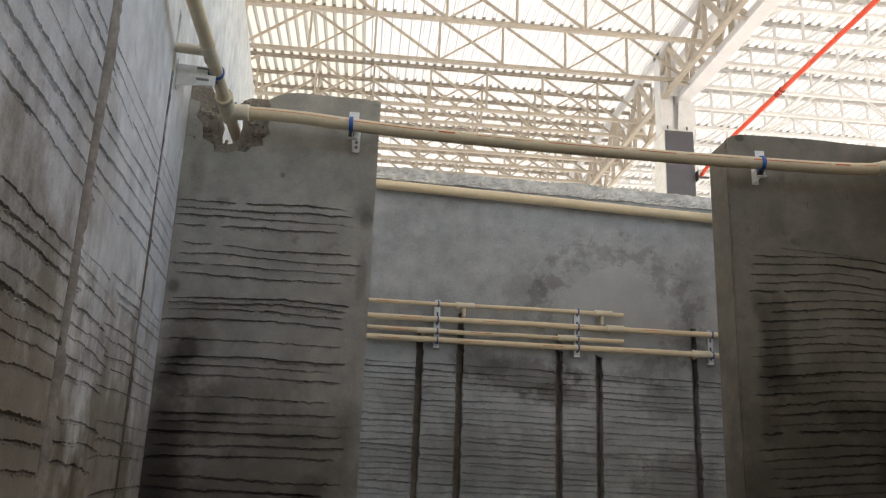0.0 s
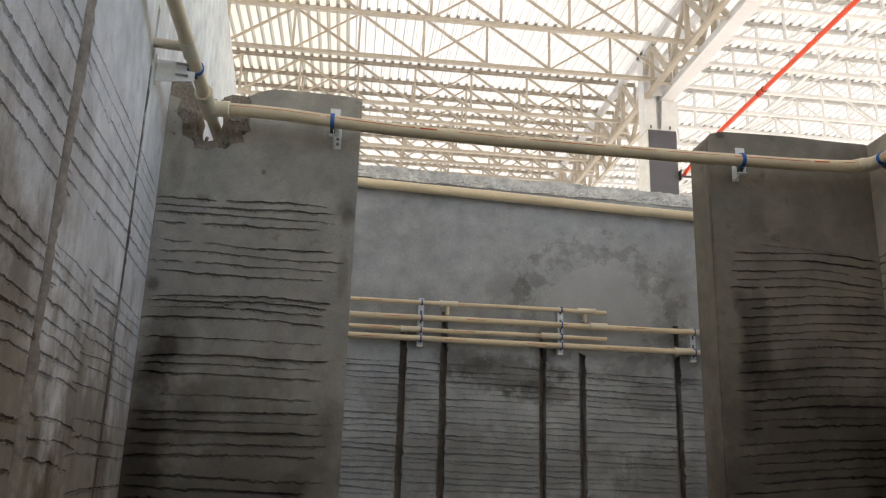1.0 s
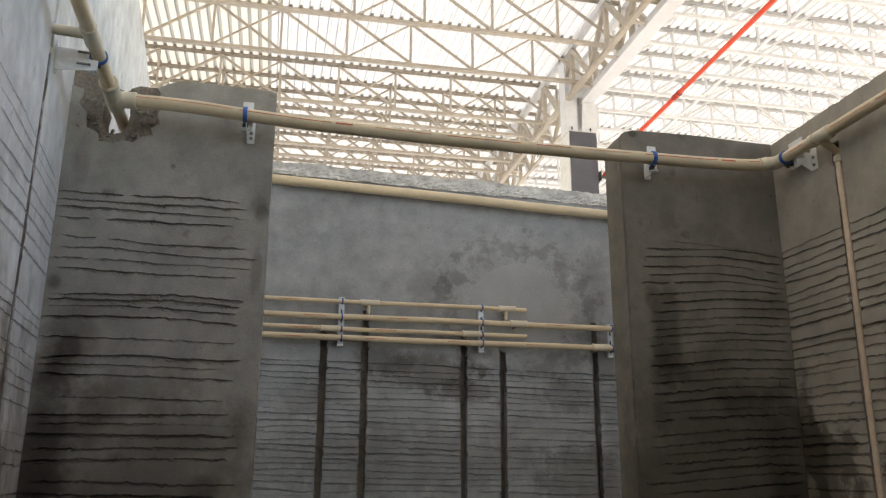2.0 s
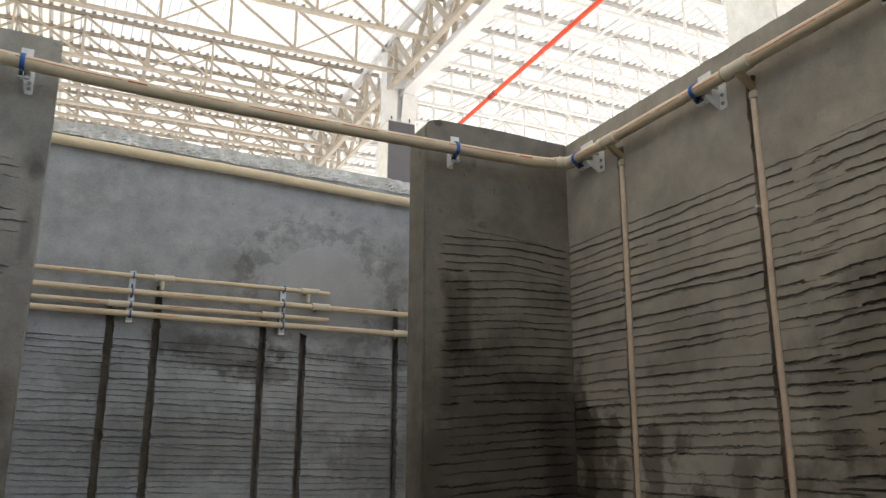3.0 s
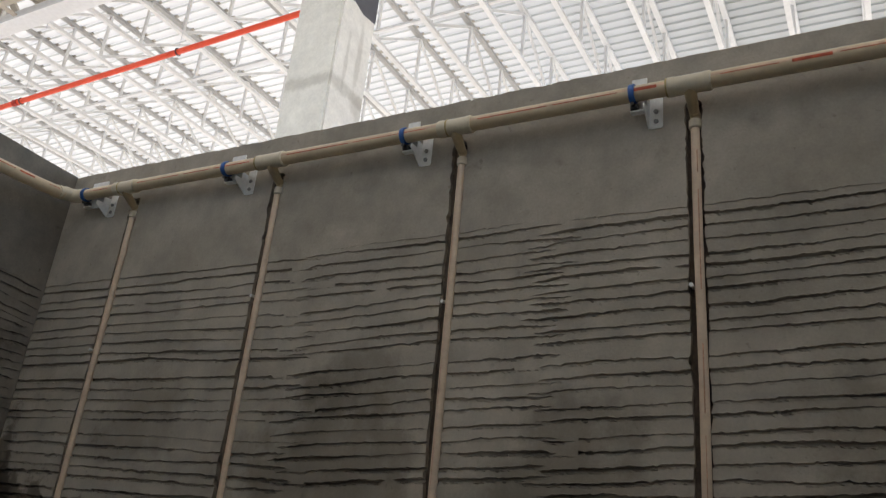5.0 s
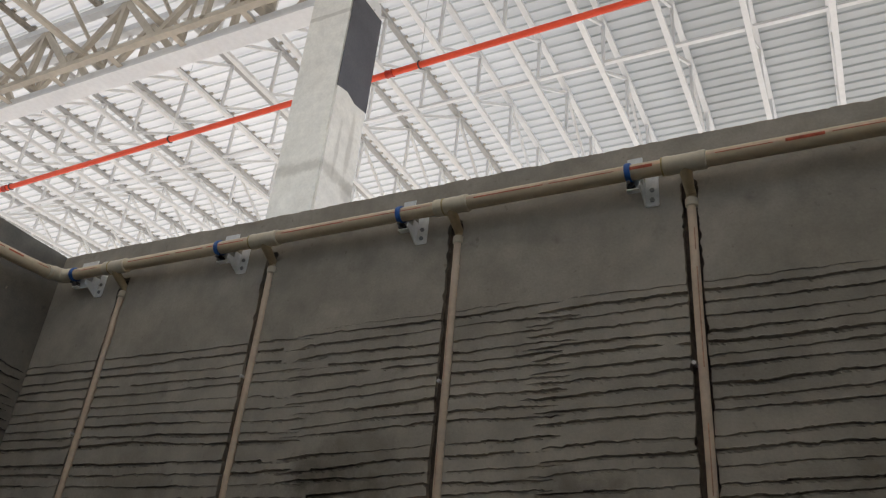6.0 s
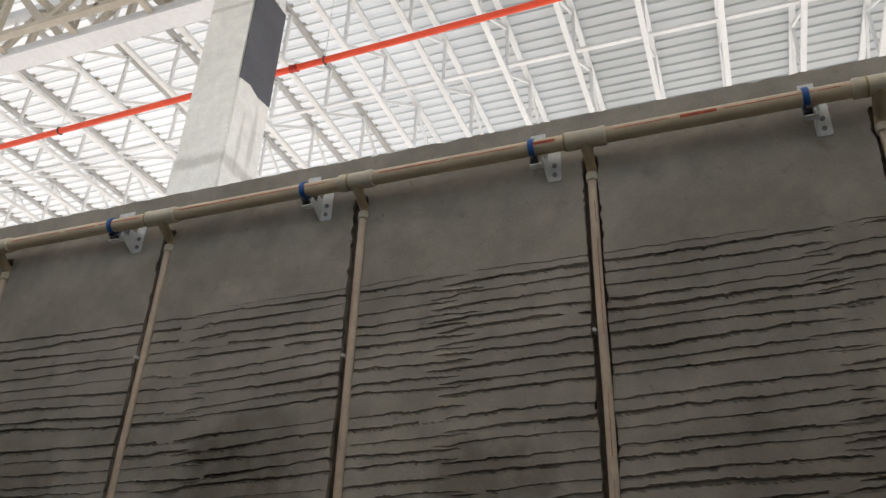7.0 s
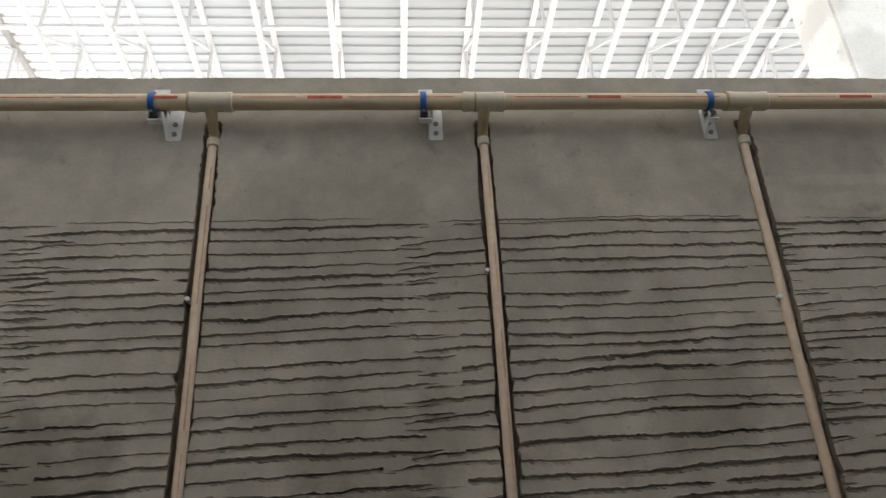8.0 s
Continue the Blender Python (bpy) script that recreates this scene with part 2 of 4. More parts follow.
# brown copy of the same painted shade, for the western top chords
purlin_shade = material("shaded_purlin_paint", (0.35, 0.305, 0.25), 0.7, scales=((0.8, 0.15), (9, 0.25)), bump=0.05, spread=0.08)
red_paint = material("red_pipe_paint", (0.90, 0.085, 0.035), 0.38, scales=((4, 0.06), (40, 0.04)), bump=0.05)
red_dark = material("red_coupling_paint", (0.50, 0.03, 0.015), 0.45, scales=((4, 0.1), (40, 0.06)), bump=0.05)
beige = material("beige_plastic_pipe", (0.80, 0.64, 0.435), 0.34, scales=((5, 0.08), (60, 0.05)), bump=0.05)
beige_light = material("beige_plastic_fitting", (0.79, 0.69, 0.525), 0.36, scales=((8, 0.07), (60, 0.05)), bump=0.05)
branch_tan = material("dusty_plastic_elbow", (0.54, 0.41, 0.25), 0.5, scales=((12, 0.12), (60, 0.08)), bump=0.08)
pinkish = material("dusty_beige_pipe", (0.78, 0.60, 0.445), 0.5, scales=((5, 0.12), (50, 0.08)), bump=0.08)
smeared = material("mortar_smeared_pipe", (0.17, 0.132, 0.108), 0.9, scales=((9, 0.3), (60, 0.2)), bump=0.6)
faded = material("faded_print", (0.60, 0.33, 0.22), 0.5, scales=((30, 0.3), (90, 0.3)), bump=0)
pale_band = material("pale_orange_band", (0.80, 0.56, 0.385), 0.4, scales=((9, 0.14), (60, 0.12)), bump=0)
amber = material("amber_glue", (0.52, 0.38, 0.16), 0.35, scales=((20, 0.15), (80, 0.1)), bump=0)
orange = material("orange_print", (0.62, 0.105, 0.045), 0.5, scales=((30, 0.3), (90, 0.3)), bump=0)
zinc = material("white_bracket_steel", (0.93, 0.93, 0.91), 0.45, scales=((20, 0.06), (80, 0.05)), bump=0.03)
galvanised = material("galvanised_rail", (0.62, 0.64, 0.66), 0.4, 0.6, scales=((20, 0.12), (80, 0.08)), bump=0.05)
blue = material("blue_plastic_clamp", (0.02, 0.13, 0.42), 0.4, scales=((20, 0.1), (80, 0.05)), bump=0.03)
bolt_steel = material("grey_bolt_steel", (0.32, 0.32, 0.32), 0.45, 0.3, scales=((20, 0.1), (80, 0.1)), bump=0.03)
dark_metal = material("dark_bolt_steel", (0.07, 0.07, 0.075), 0.5, 0.5, scales=((20, 0.1), (80, 0.1)), bump=0.03)


def sheet(name, low, high, through_share):
    """Corrugated roof sheet that lets a share of the daylight through."""
    m = bpy.data.materials.new(name)
    m.use_nodes = True
    n, l = m.node_tree.nodes, m.node_tree.links
    b = n["Principled BSDF"]
    b.inputs["Roughness"].default_value = 0.35
    co = n.new("ShaderNodeTexCoord")
    tex = n.new("ShaderNodeTexNoise")
    tex.inputs["Scale"].default_value = 0.5
    tex.inputs["Detail"].default_value = 6
    l.new(co.outputs["Object"], tex.inputs["Vector"])
    ramp = n.new("ShaderNodeValToRGB")
    ramp.color_ramp.elements[0].position, ramp.color_ramp.elements[1].position = 0.35, 0.65
    ramp.color_ramp.elements[0].color, ramp.color_ramp.elements[1].color = (*low, 1), (*high, 1)
    l.new(tex.outputs["Fac"], ramp.inputs[0])
    tr = n.new("ShaderNodeBsdfTranslucent")
    mix = n.new("ShaderNodeMixShader")
    mix.inputs[0].default_value = through_share
    l.new(ramp.outputs[0], tr.inputs["Color"])
    l.new(ramp.outputs[0], b.inputs["Base Color"])
    l.new(b.outputs[0], mix.inputs[1])
    l.new(tr.outputs[0], mix.inputs[2])
    l.new(mix.outputs[0], n["Material Output"].inputs["Surface"])
    return m


# translucency and tint graded northwards to imitate roof brightness; rib shade put into colour
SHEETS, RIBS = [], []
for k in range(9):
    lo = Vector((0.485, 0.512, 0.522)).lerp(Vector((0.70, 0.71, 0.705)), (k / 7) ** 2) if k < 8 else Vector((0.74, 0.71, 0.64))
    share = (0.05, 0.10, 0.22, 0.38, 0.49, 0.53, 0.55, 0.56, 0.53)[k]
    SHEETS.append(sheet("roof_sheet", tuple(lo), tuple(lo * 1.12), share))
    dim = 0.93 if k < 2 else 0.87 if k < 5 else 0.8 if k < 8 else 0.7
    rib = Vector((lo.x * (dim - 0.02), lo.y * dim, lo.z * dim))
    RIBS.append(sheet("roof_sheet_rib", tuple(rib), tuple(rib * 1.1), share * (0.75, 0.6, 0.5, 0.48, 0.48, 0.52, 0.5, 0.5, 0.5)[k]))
# clearer western sheets, mostly unseen, added to light the east wall
SHEETS.append(sheet("added_lighting_sheet", (0.74, 0.76, 0.78), (0.84, 0.86, 0.88), 0.92))
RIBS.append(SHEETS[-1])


# ---- building helpers ----
def mesh_of(name, bm, mat, smooth=False):
    me = bpy.data.meshes.new(name)
    bm.to_mesh(me)
    bm.free()
    me.materials.append(mat)
    if smooth:
        me.polygons.foreach_set("use_smooth", [True] * len(me.polygons))
        me.set_sharp_from_angle(angle=radians(40))
    return me


def part(name, bm, mat, parent, label="", smooth=False):
    """One mesh object under a thing or under a part."""
    ob = new(name, bm if isinstance(bm, bpy.types.Mesh) else mesh_of(name, bm, mat, smooth))
    ob.parent = parent
    if label:
        tagged(ob, label)
    return ob


def thing(name, label, category, group="", at=(0, 0, 0)):
    ob = new(name)
    ob.empty_display_size = 0.1
    ob.location = at
    return tagged(ob, label, category, group)


def box(x0, x1, y0, y1, z0, z1, bevel=0.0, bm=None):
    bm = bm or bmesh.new()
    r = bmesh.ops.create_cube(bm, size=1, matrix=Matrix.LocRotScale(((x0 + x1) / 2, (y0 + y1) / 2, (z0 + z1) / 2), None, (abs(x1 - x0), abs(y1 - y0), abs(z1 - z0))))
    if bevel:
        es = list({e for v in r["verts"] for e in v.link_edges})
        bmesh.ops.bevel(bm, geom=es, offset=bevel, segments=2, affect="EDGES")
    return bm


def bar(a, b, w, h, bm=None):
    """A straight bar of width w and height h from a to b."""
    bm = bm or bmesh.new()
    a, b = Vector(a), Vector(b)
    d = b - a
    up = Vector((0, 0, 1)) if abs(d.normalized().z) < 0.95 else Vector((0, 1, 0))
    x = d.cross(up).normalized()
    z = x.cross(d).normalized()
    rot = Matrix((x, d.normalized(), z)).transposed().to_4x4()
    bmesh.ops.create_cube(bm, size=1, matrix=Matrix.Translation((a + b) / 2) @ rot @ Matrix.Diagonal((w, d.length, h, 1)))
    return bm


def tube(points, r, seg=20, bm=None, caps=True):
    """A round pipe along points; r is one radius or one for each point."""
    bm = bm or bmesh.new()
    pts = [Vector(p) for p in points]
    rs = r if isinstance(r, (list, tuple)) else [r] * len(pts)
    rings, ref = [], None
    for i, p in enumerate(pts):
        d = (pts[min(i + 1, len(pts) - 1)] - pts[max(i - 1, 0)]).normalized()
        if ref is None:
            ref = Vector((0, 0, 1)) if abs(d.z) < 0.9 else Vector((1, 0, 0))
        x = d.cross(ref).normalized()
        y = x.cross(d).normalized()
        ref = y
        rings.append([bm.verts.new(p + (x * math.cos(a) + y * math.sin(a)) * rs[i]) for a in [2 * math.pi * k / seg for k in range(seg)]])
    for a, b in zip(rings, rings[1:]):
        for k in range(seg):
            bm.faces.new((a[k], a[(k + 1) % seg], b[(k + 1) % seg], b[k]))
    if caps:
        bm.faces.new(rings[0][::-1])
        bm.faces.new(rings[-1])
    return bm


def sleeve(a, b, r, lip=0.004, bm=None):
    """A pipe fitting with rounded collars, from a to b."""
    a, b = Vector(a), Vector(b)
    d = (b - a).normalized()
    n = (b - a).length
    cut = [0, 0.003, 0.018, 0.024, n - 0.024, n - 0.018, n - 0.003, n]
    rad = [r - 0.002, r + lip, r + lip, r, r, r + lip, r + lip, r - 0.002]
    return tube([a + d * c for c in cut], rad, 20, bm)


def arc(c, a, b, r, n=6):
    """Points of a bend at corner c between the ways towards a and b."""
    c, a, b = Vector(c), Vector(a), Vector(b)
    p, q = c + (a - c).normalized() * r, c + (b - c).normalized() * r
    return [(p * (1 - t) ** 2 + c * 2 * t * (1 - t) + q * t * t) for t in [k / n for k in range(n + 1)]]


def structure(name, bm, mat, label, category):
    return tagged(new(name, mesh_of(name, bm, mat)), label, category, kind="structure")


def outline(points, y0, y1):
    """A slab with an outline in x and z, from y0 to y1."""
    bm = bmesh.new()
    f = [bm.verts.new((x, y0, z)) for x, z in points]
    g = [bm.verts.new((x, y1, z)) for x, z in points]
    bm.faces.new(f)
    bm.faces.new(g[::-1])
    for i in range(len(f)):
        j = (i + 1) % len(f)
        bm.faces.new((f[j], f[i], g[i], g[j]))
    bm.normal_update()
    bmesh.ops.triangulate(bm, faces=[p for p in bm.faces if len(p.verts) > 4])
    bmesh.ops.recalc_face_normals(bm, faces=bm.faces)
    return bm


def wander(rng, u, amp, length):
    """A smooth random line over u."""
    k = max(4, int((u[-1] - u[0]) / length) + 4)
    xs = np.linspace(u[0] - length, u[-1] + length, k)
    c = rng.normal(0, amp, k)
    f = np.interp(u, xs, c)
    w = max(1, int(length / max(u[1] - u[0], 1e-4) / 2))
    pad = np.pad(f, w, mode="edge")
    return np.convolve(pad, np.ones(2 * w + 1) / (2 * w + 1), "valid")


def stroke(ua, ub, way, weight, rng):
    """One comb stroke from ua to ub along the way's heights: places, heights and strengths along it."""
    u = np.linspace(ua, ub, max(12, int((ub - ua) / 0.008)))
    z = np.interp(u, [p[0] for p in way], [p[1] for p in way])
    w = min(8, len(u) // 3)
    z = np.convolve(np.pad(z, w, mode="edge"), np.ones(2 * w + 1) / (2 * w + 1), "valid")
    z = z + wander(rng, u, 0.0035, 0.2) + wander(rng, u, 0.0016, 0.03)
    hw = weight * np.clip(0.95 + wander(rng, u, 0.42, 0.22) + rng.normal(0, 0.15, len(u)), 0.3, 1.4)
    hw *= np.clip((u - ua) / 0.06, 0, 1) ** 0.6 * np.clip((ub - u) / 0.045, 0, 1) ** 0.6
    if rng.uniform() < 0.1:
        c, r = rng.uniform(ua, ub), rng.uniform(0.005, 0.03)
        hw *= np.clip((np.abs(u - c) - r) / 0.02, 0, 1)
    return u, z, hw


def strokes_from(groups, ua, um, ub, rng, ends=(0.03, 0.05)):
    """Comb strokes from ua to ub: each group holds heights at um and how much they drop towards both ends."""
    return [stroke(ua + rng.normal(0, ends[0]), ub + rng.normal(0, ends[1]), ((ua, z + dl), (um, z), (ub, z + dr)), rng.uniform(0.7, 1.15), rng)
            for heights, dl, dr in groups for z in heights]


def comb_pass(ua, ub, rise, curl, rng, first=2.803, courses=7):
    """A plasterer's pass with a five-toothed comb: courses one under another, each a set of parallel strokes."""
    made = []
    for k in range(courses):
        za = first - 0.2085 * k + rng.normal(0, 0.004)
        zb = za + rise * min(1 + k, 3) + rng.normal(0, 0.004)
        lift = rng.normal(0, 0.006)
        for tooth in (0.0, 0.038, 0.079, 0.120, 0.151):
            p, q = ua + rng.uniform(-0.098, -0.01), ub + rng.uniform(0.0, 0.098)
            path = [(p, za - tooth - curl * rng.uniform(0.2, 1.1)), (p + 0.11, za - tooth), ((p + q) / 2 + 0.05, (za + zb) / 2 + lift - tooth), (q, zb - tooth)]
            made.append(stroke(p, q, path, rng.uniform(0.65, 1.15), rng))
    if curl:
        made.append(stroke(ua + 0.05, ub - 0.1, [(ua, first + 0.020), (ub, first + 0.018 + rise)], 0.3, rng))
    return made


def plaster_coat(origin, along, out, u0, u1, z0, z1, strokes, seed, ragged=(0, 0), depth=0.008, width=0.0048, thick=0.045, step=0.008, solid=9.0, rough_edge=False, lean=(0, 0)):
    """A coat of cement render on a wall, scratched with comb strokes; its edges towards chases are ragged. Returns a mesh."""
    rng = np.random.default_rng(seed)
    n = max(8, int((u1 - u0) / step))
    u = np.linspace(u0, u1, n)
    rows = []
    chip = np.zeros(n)
    if rough_edge:
        chip = np.abs(wander(rng, u, 0.003, 0.04)) + np.clip(rng.normal(-0.5, 1, n), 0, 2) * 0.0015
    flat = lambda z: (np.full(n, z), np.zeros(n))
    lines = []
    for su, sz, sw in strokes:
        if min(su[-1], u1) - max(su[0], u0) > 0.03:
            lines.append((np.interp(u, su, sz), width * np.interp(u, su, sw, left=0, right=0)))
    lines.sort(key=lambda q: -q[0].mean())
    top = max(q[0].max() for q in lines) + 0.03
    for z in np.arange(z1, top, -0.011):
        rows.append((np.full(n, z) - chip * (len(rows) == 0), np.zeros(n)))
    for zc, hw in lines:
        deep = np.clip(hw / width, 0, 1.2)
        rag = rng.normal(0, 0.0012, n) * (hw > 0)
        burr = np.clip(rng.normal(0.0008, 0.0012, n), 0, 0.004) * np.clip(deep, 0, 1)
        hw = hw + 0.0004
        rows += [(zc + hw + 0.004, np.zeros(n)), (zc + hw + rag, burr * 0.5), (zc + hw * 0.55, -depth * deep), (zc - hw * 0.55, -depth * deep), (zc - hw + rag, burr * 1.6), (zc - hw - 0.005, np.zeros(n))]
    last = min(q[0].min() for q in lines) - 0.04
    for z in np.linspace(last, z0, 5):
        rows.append(flat(z))
    Z = np.array([r[0] for r in rows])
    Z = np.minimum.accumulate(Z, axis=0) - np.arange(len(rows))[:, None] * 1e-6
    D = np.array([r[1] for r in rows])
    m = len(rows)
    U = np.tile(u, (m, 1))
    for side, col in ((0, 0), (1, n - 1)):
        if ragged[side]:
            zg = np.linspace(0, 5, 900)
            edge = np.abs(wander(rng, zg, ragged[side] * 0.45, 0.05)) + np.clip(rng.normal(-0.3, 1, 900), 0, 2) * ragged[side] * 0.35
            for c, h, w_ in zip(rng.uniform(1.5, 3.2, 16), rng.uniform(0.6, 1.7, 16), rng.uniform(0.006, 0.02, 16)):
                edge = np.maximum(edge, ragged[side] * h * np.clip(1.4 - np.abs(zg - c) / w_, 0, 1))
            jit = np.interp(Z[:, col], zg, edge)
            jit *= Z[:, col] < solid
            U[:, col] += jit if side == 0 else -jit
    share = (U - u0) / (u1 - u0)
    U = U + np.clip(3.1 - Z, 0, 2) * (lean[0] * (1 - share) + lean[1] * share)
    U = np.hstack([U[:, :1], U, U[:, -1:]])
    Z = np.hstack([Z[:, :1], Z, Z[:, -1:]])
    D = np.hstack([np.full((m, 1), -thick), D, np.full((m, 1), -thick)])
    U = np.vstack([U[:1], U])
    Z = np.vstack([Z[:1], Z])
    D = np.vstack([np.full((1, n + 2), -thick), D])
    m, n = m + 1, n + 2
    o, a, w = np.array(origin), np.array(along), np.array(out)
    V = o + U[..., None] * a + D[..., None] * w + Z[..., None] * np.array((0, 0, 1.0))
    idx = np.arange(m * n).reshape(m, n)
    F = np.stack([idx[:-1, :-1], idx[1:, :-1], idx[1:, 1:], idx[:-1, 1:]], -1).reshape(-1, 4)
    if np.cross(a, (0, 0, 1.0)) @ w < 0:
        F = F[:, ::-1]
    me = bpy.data.meshes.new("plaster_coat")
    me.from_pydata(V.reshape(-1, 3).tolist(), [], F.tolist())
    return me


def coat(parent, mat, *args, **kw):
    me = plaster_coat(*args, **kw)
    me.materials.append(mat)
    return part("plaster_coat", me, mat, parent)


# ---- ground and setting ----
bm = bmesh.new()
bmesh.ops.create_grid(bm, x_segments=2, y_segments=2, size=400)
structure("ground", bm, floor_slab, "grey concrete slab floor of the hall", "floor")

# ---- east wall: chases with drop pipes, scratched render ----
XE, ZE = 2.2, 3.334
DROPS = [2.715, 1.936, 1.158, 0.399, -0.386, -1.175, -1.955, -2.735]
CH = 0.019
wall = structure("wall_east", box(XE + 0.045, XE + 0.16, -3.6, 3.3, 0, ZE - 0.009), mortar, "grey cement-rendered partition wall with scratched grooves and pipe chases", "wall")
SHIFT = [0.0, 0.008, 0.010, 0.001, -0.005, -0.010, 0.0, 0.0]
# the chases and their pipes lean a little off plumb: metres along the wall for each metre down
LEAN = [0.009, 0.0, -0.013, -0.007, -0.002, 0.006, 0.0, 0.0]
CHASES = [d + o for d, o in zip(DROPS, SHIFT)]
edges = [3.16] + [e for d in CHASES for e in (d + CH + 0.005, d - CH + 0.003)] + [-3.6]
rng = np.random.default_rng(7)
EAST = []
for ua, ub, rise, curl in ((-3.16, -1.705, -0.006, 0.0), (-1.705, -0.82, 0.013, 0.016), (-0.82, 0.185, 0.014, 0.012), (0.185, 1.21, 0.013, 0.022), (1.21, 2.185, 0.01, 0.014), (2.185, 3.6, 0.01, 0.014)):
    EAST += comb_pass(ua, ub, rise, curl, rng)
# where two passes meet, both combs scratched the same strip
CUTS = [c + h for c in (-1.705, -0.82, 0.185, 1.21, 2.185) for h in (-0.1, 0.1)]
for k in range(0, len(edges), 2):
    ends = [-edges[k]] + [c for c in CUTS if -edges[k] + 0.03 < c < -edges[k + 1] - 0.03] + [-edges[k + 1]]
    for i, (ua, ub) in enumerate(zip(ends, ends[1:])):
        coat(wall, plaster_east, (XE, 0, 0), (0, -1, 0), (-1, 0, 0), ua, ub, 0, ZE, EAST, 20 + k + 100 * i, (0.006 if i == 0 and k else 0.0, 0.008 if i == len(ends) - 2 else 0.0), width=0.0040, depth=0.0125, solid=3.165, rough_edge=True,
             lean=(-LEAN[k // 2 - 1] if i == 0 and k else 0, -LEAN[k // 2] if i == len(ends) - 2 and k // 2 < len(LEAN) else 0))

# chase heads: the render closes above each drop; rough mortar lies behind the pipes
for d, tip in zip(CHASES, LEAN):
    bm = bmesh.new()
    bmesh.ops.create_grid(bm, x_segments=8, y_segments=420, size=0.5)
    for v in bm.verts:
        y, z = d + v.co.x * 0.056, (v.co.y + 0.5) * 3.17
        v.co = (XE + 0.026 + 0.005 * noise.noise((y * 60, z * 14, d)) + 0.003 * noise.noise((y * 150, z * 60, d)) - 0.012 * abs(v.co.x) ** 2 * 4, y + tip * min(max(3.1 - z, 0), 2), z)
    part("chase_mortar", bm, chase_shade_mortar, wall, "rough brown mortar in the bottom of a pipe chase")
    part("plaster_head", box(XE, XE + 0.045, d - CH + 0.003, d + CH + 0.005, 3.17, ZE), plaster_east, wall)

# ---- north wall, west piece with a broken corner ----
YN = 3.157
core = [(-0.118, 0), (-0.118, 3.36), (-0.30, 3.368), (-0.455, 3.370), (-0.52, 3.36), (-0.60, 3.342), (-0.66, 3.345), (-0.695, 3.33), (-0.702, 3.29), (-0.692, 3.25), (-0.688, 3.21), (-0.695, 3.165), (-0.712, 3.135), (-0.745, 3.125), (-0.772, 3.133), (-0.788, 3.165), (-0.792, 3.21), (-0.785, 3.25), (-0.80, 3.29), (-0.812, 3.34), (-0.84, 3.40), (-0.95, 3.44), (-0.95, 0)]
wall = structure("wall_north_west", outline(core, YN + 0.018, YN + 0.15), mortar, "grey cement-rendered wall end with a broken upper corner", "wall")
skin = [(-0.112, 2.96), (-0.112, 3.365), (-0.20, 3.372), (-0.30, 3.374), (-0.455, 3.378), (-0.50, 3.374), (-0.545, 3.36), (-0.59, 3.335), (-0.575, 3.31), (-0.585, 3.28), (-0.572, 3.25), (-0.58, 3.215), (-0.568, 3.18), (-0.60, 3.155), (-0.59, 3.125), (-0.64, 3.115), (-0.66, 3.09), (-0.70, 3.095), (-0.74, 3.078), (-0.79, 3.085), (-0.80, 3.12), (-0.845, 3.14), (-0.85, 3.2), (-0.88, 3.24), (-0.87, 3.3), (-0.95, 3.33), (-0.95, 2.96)]
part("plaster_skin", outline(skin, YN, YN + 0.02), plaster_corner, wall)
rng = np.random.default_rng(51)
NORTH_WEST = strokes_from([((2.867, 2.838, 2.802, 2.761), 0.0, -0.002), ((2.676, 2.633, 2.594, 2.552), 0.012, -0.002), ((2.473, 2.452, 2.422, 2.384), -0.013, -0.016), ((2.300, 2.233, 2.200, 2.163), -0.004, -0.008), ((2.079, 2.019, 1.983, 1.945, 1.899, 1.858), -0.003, 0.0), ((1.772, 1.733, 1.69, 1.65, 1.58, 1.54, 1.50), 0.01, 0.0)], -0.91, -0.48, -0.20, rng, (0.03, 0.03))
coat(wall, plaster_corner, (0, YN, 0), (1, 0, 0), (0, -1, 0), -0.95, -0.112, 0, 2.96, NORTH_WEST, 51, (0, 0.003), thick=0.02, width=0.0042, depth=0.014)
part("plaster_end", box(-0.118, -0.112, YN + 0.004, YN + 0.15, 0, 3.35), plaster_corner, wall)
bm = bmesh.new()
rng = np.random.default_rng(3)
for k in range(70):
    a = rng.uniform(0, 2 * math.pi)
    r = rng.uniform(0.07, 0.15)
    p = (-0.735 + r * math.cos(a) * 1.1, YN + rng.uniform(0.014, 0.03), 3.2 + r * math.sin(a) * 0.9)
    s = rng.uniform(0.008, 0.022)
    bmesh.ops.create_icosphere(bm, subdivisions=1, radius=s, matrix=Matrix.LocRotScale(p, Euler(rng.uniform(0, 3, 3)), (1.2, 0.6, 0.8)))
for v in bm.verts:
    v.co += Vector(rng.normal(0, 0.002, 3))
part("broken_mortar", bm, mortar, wall, "crumbled brown mortar round the pipe hole")

# ---- north wall, east piece ----
xr = 1.436
rim = [(xr, 0), (xr, 3.305), (xr + 0.006, 3.322), (xr + 0.018, 3.331), (xr + 0.06, 3.343), (xr + 0.2, 3.345), (xr + 0.4, 3.346), (xr + 0.6, 3.338), (2.245, 3.335), (2.245, 0)]
wall = structure("wall_north_east", outline([(x + 0.004 if x == xr else x, z - 0.002 if z else z) for x, z in rim], YN + 0.02, YN + 0.188), plaster_north_shaded, "grey cement-rendered wall end with scratched grooves", "wall")
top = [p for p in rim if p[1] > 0]
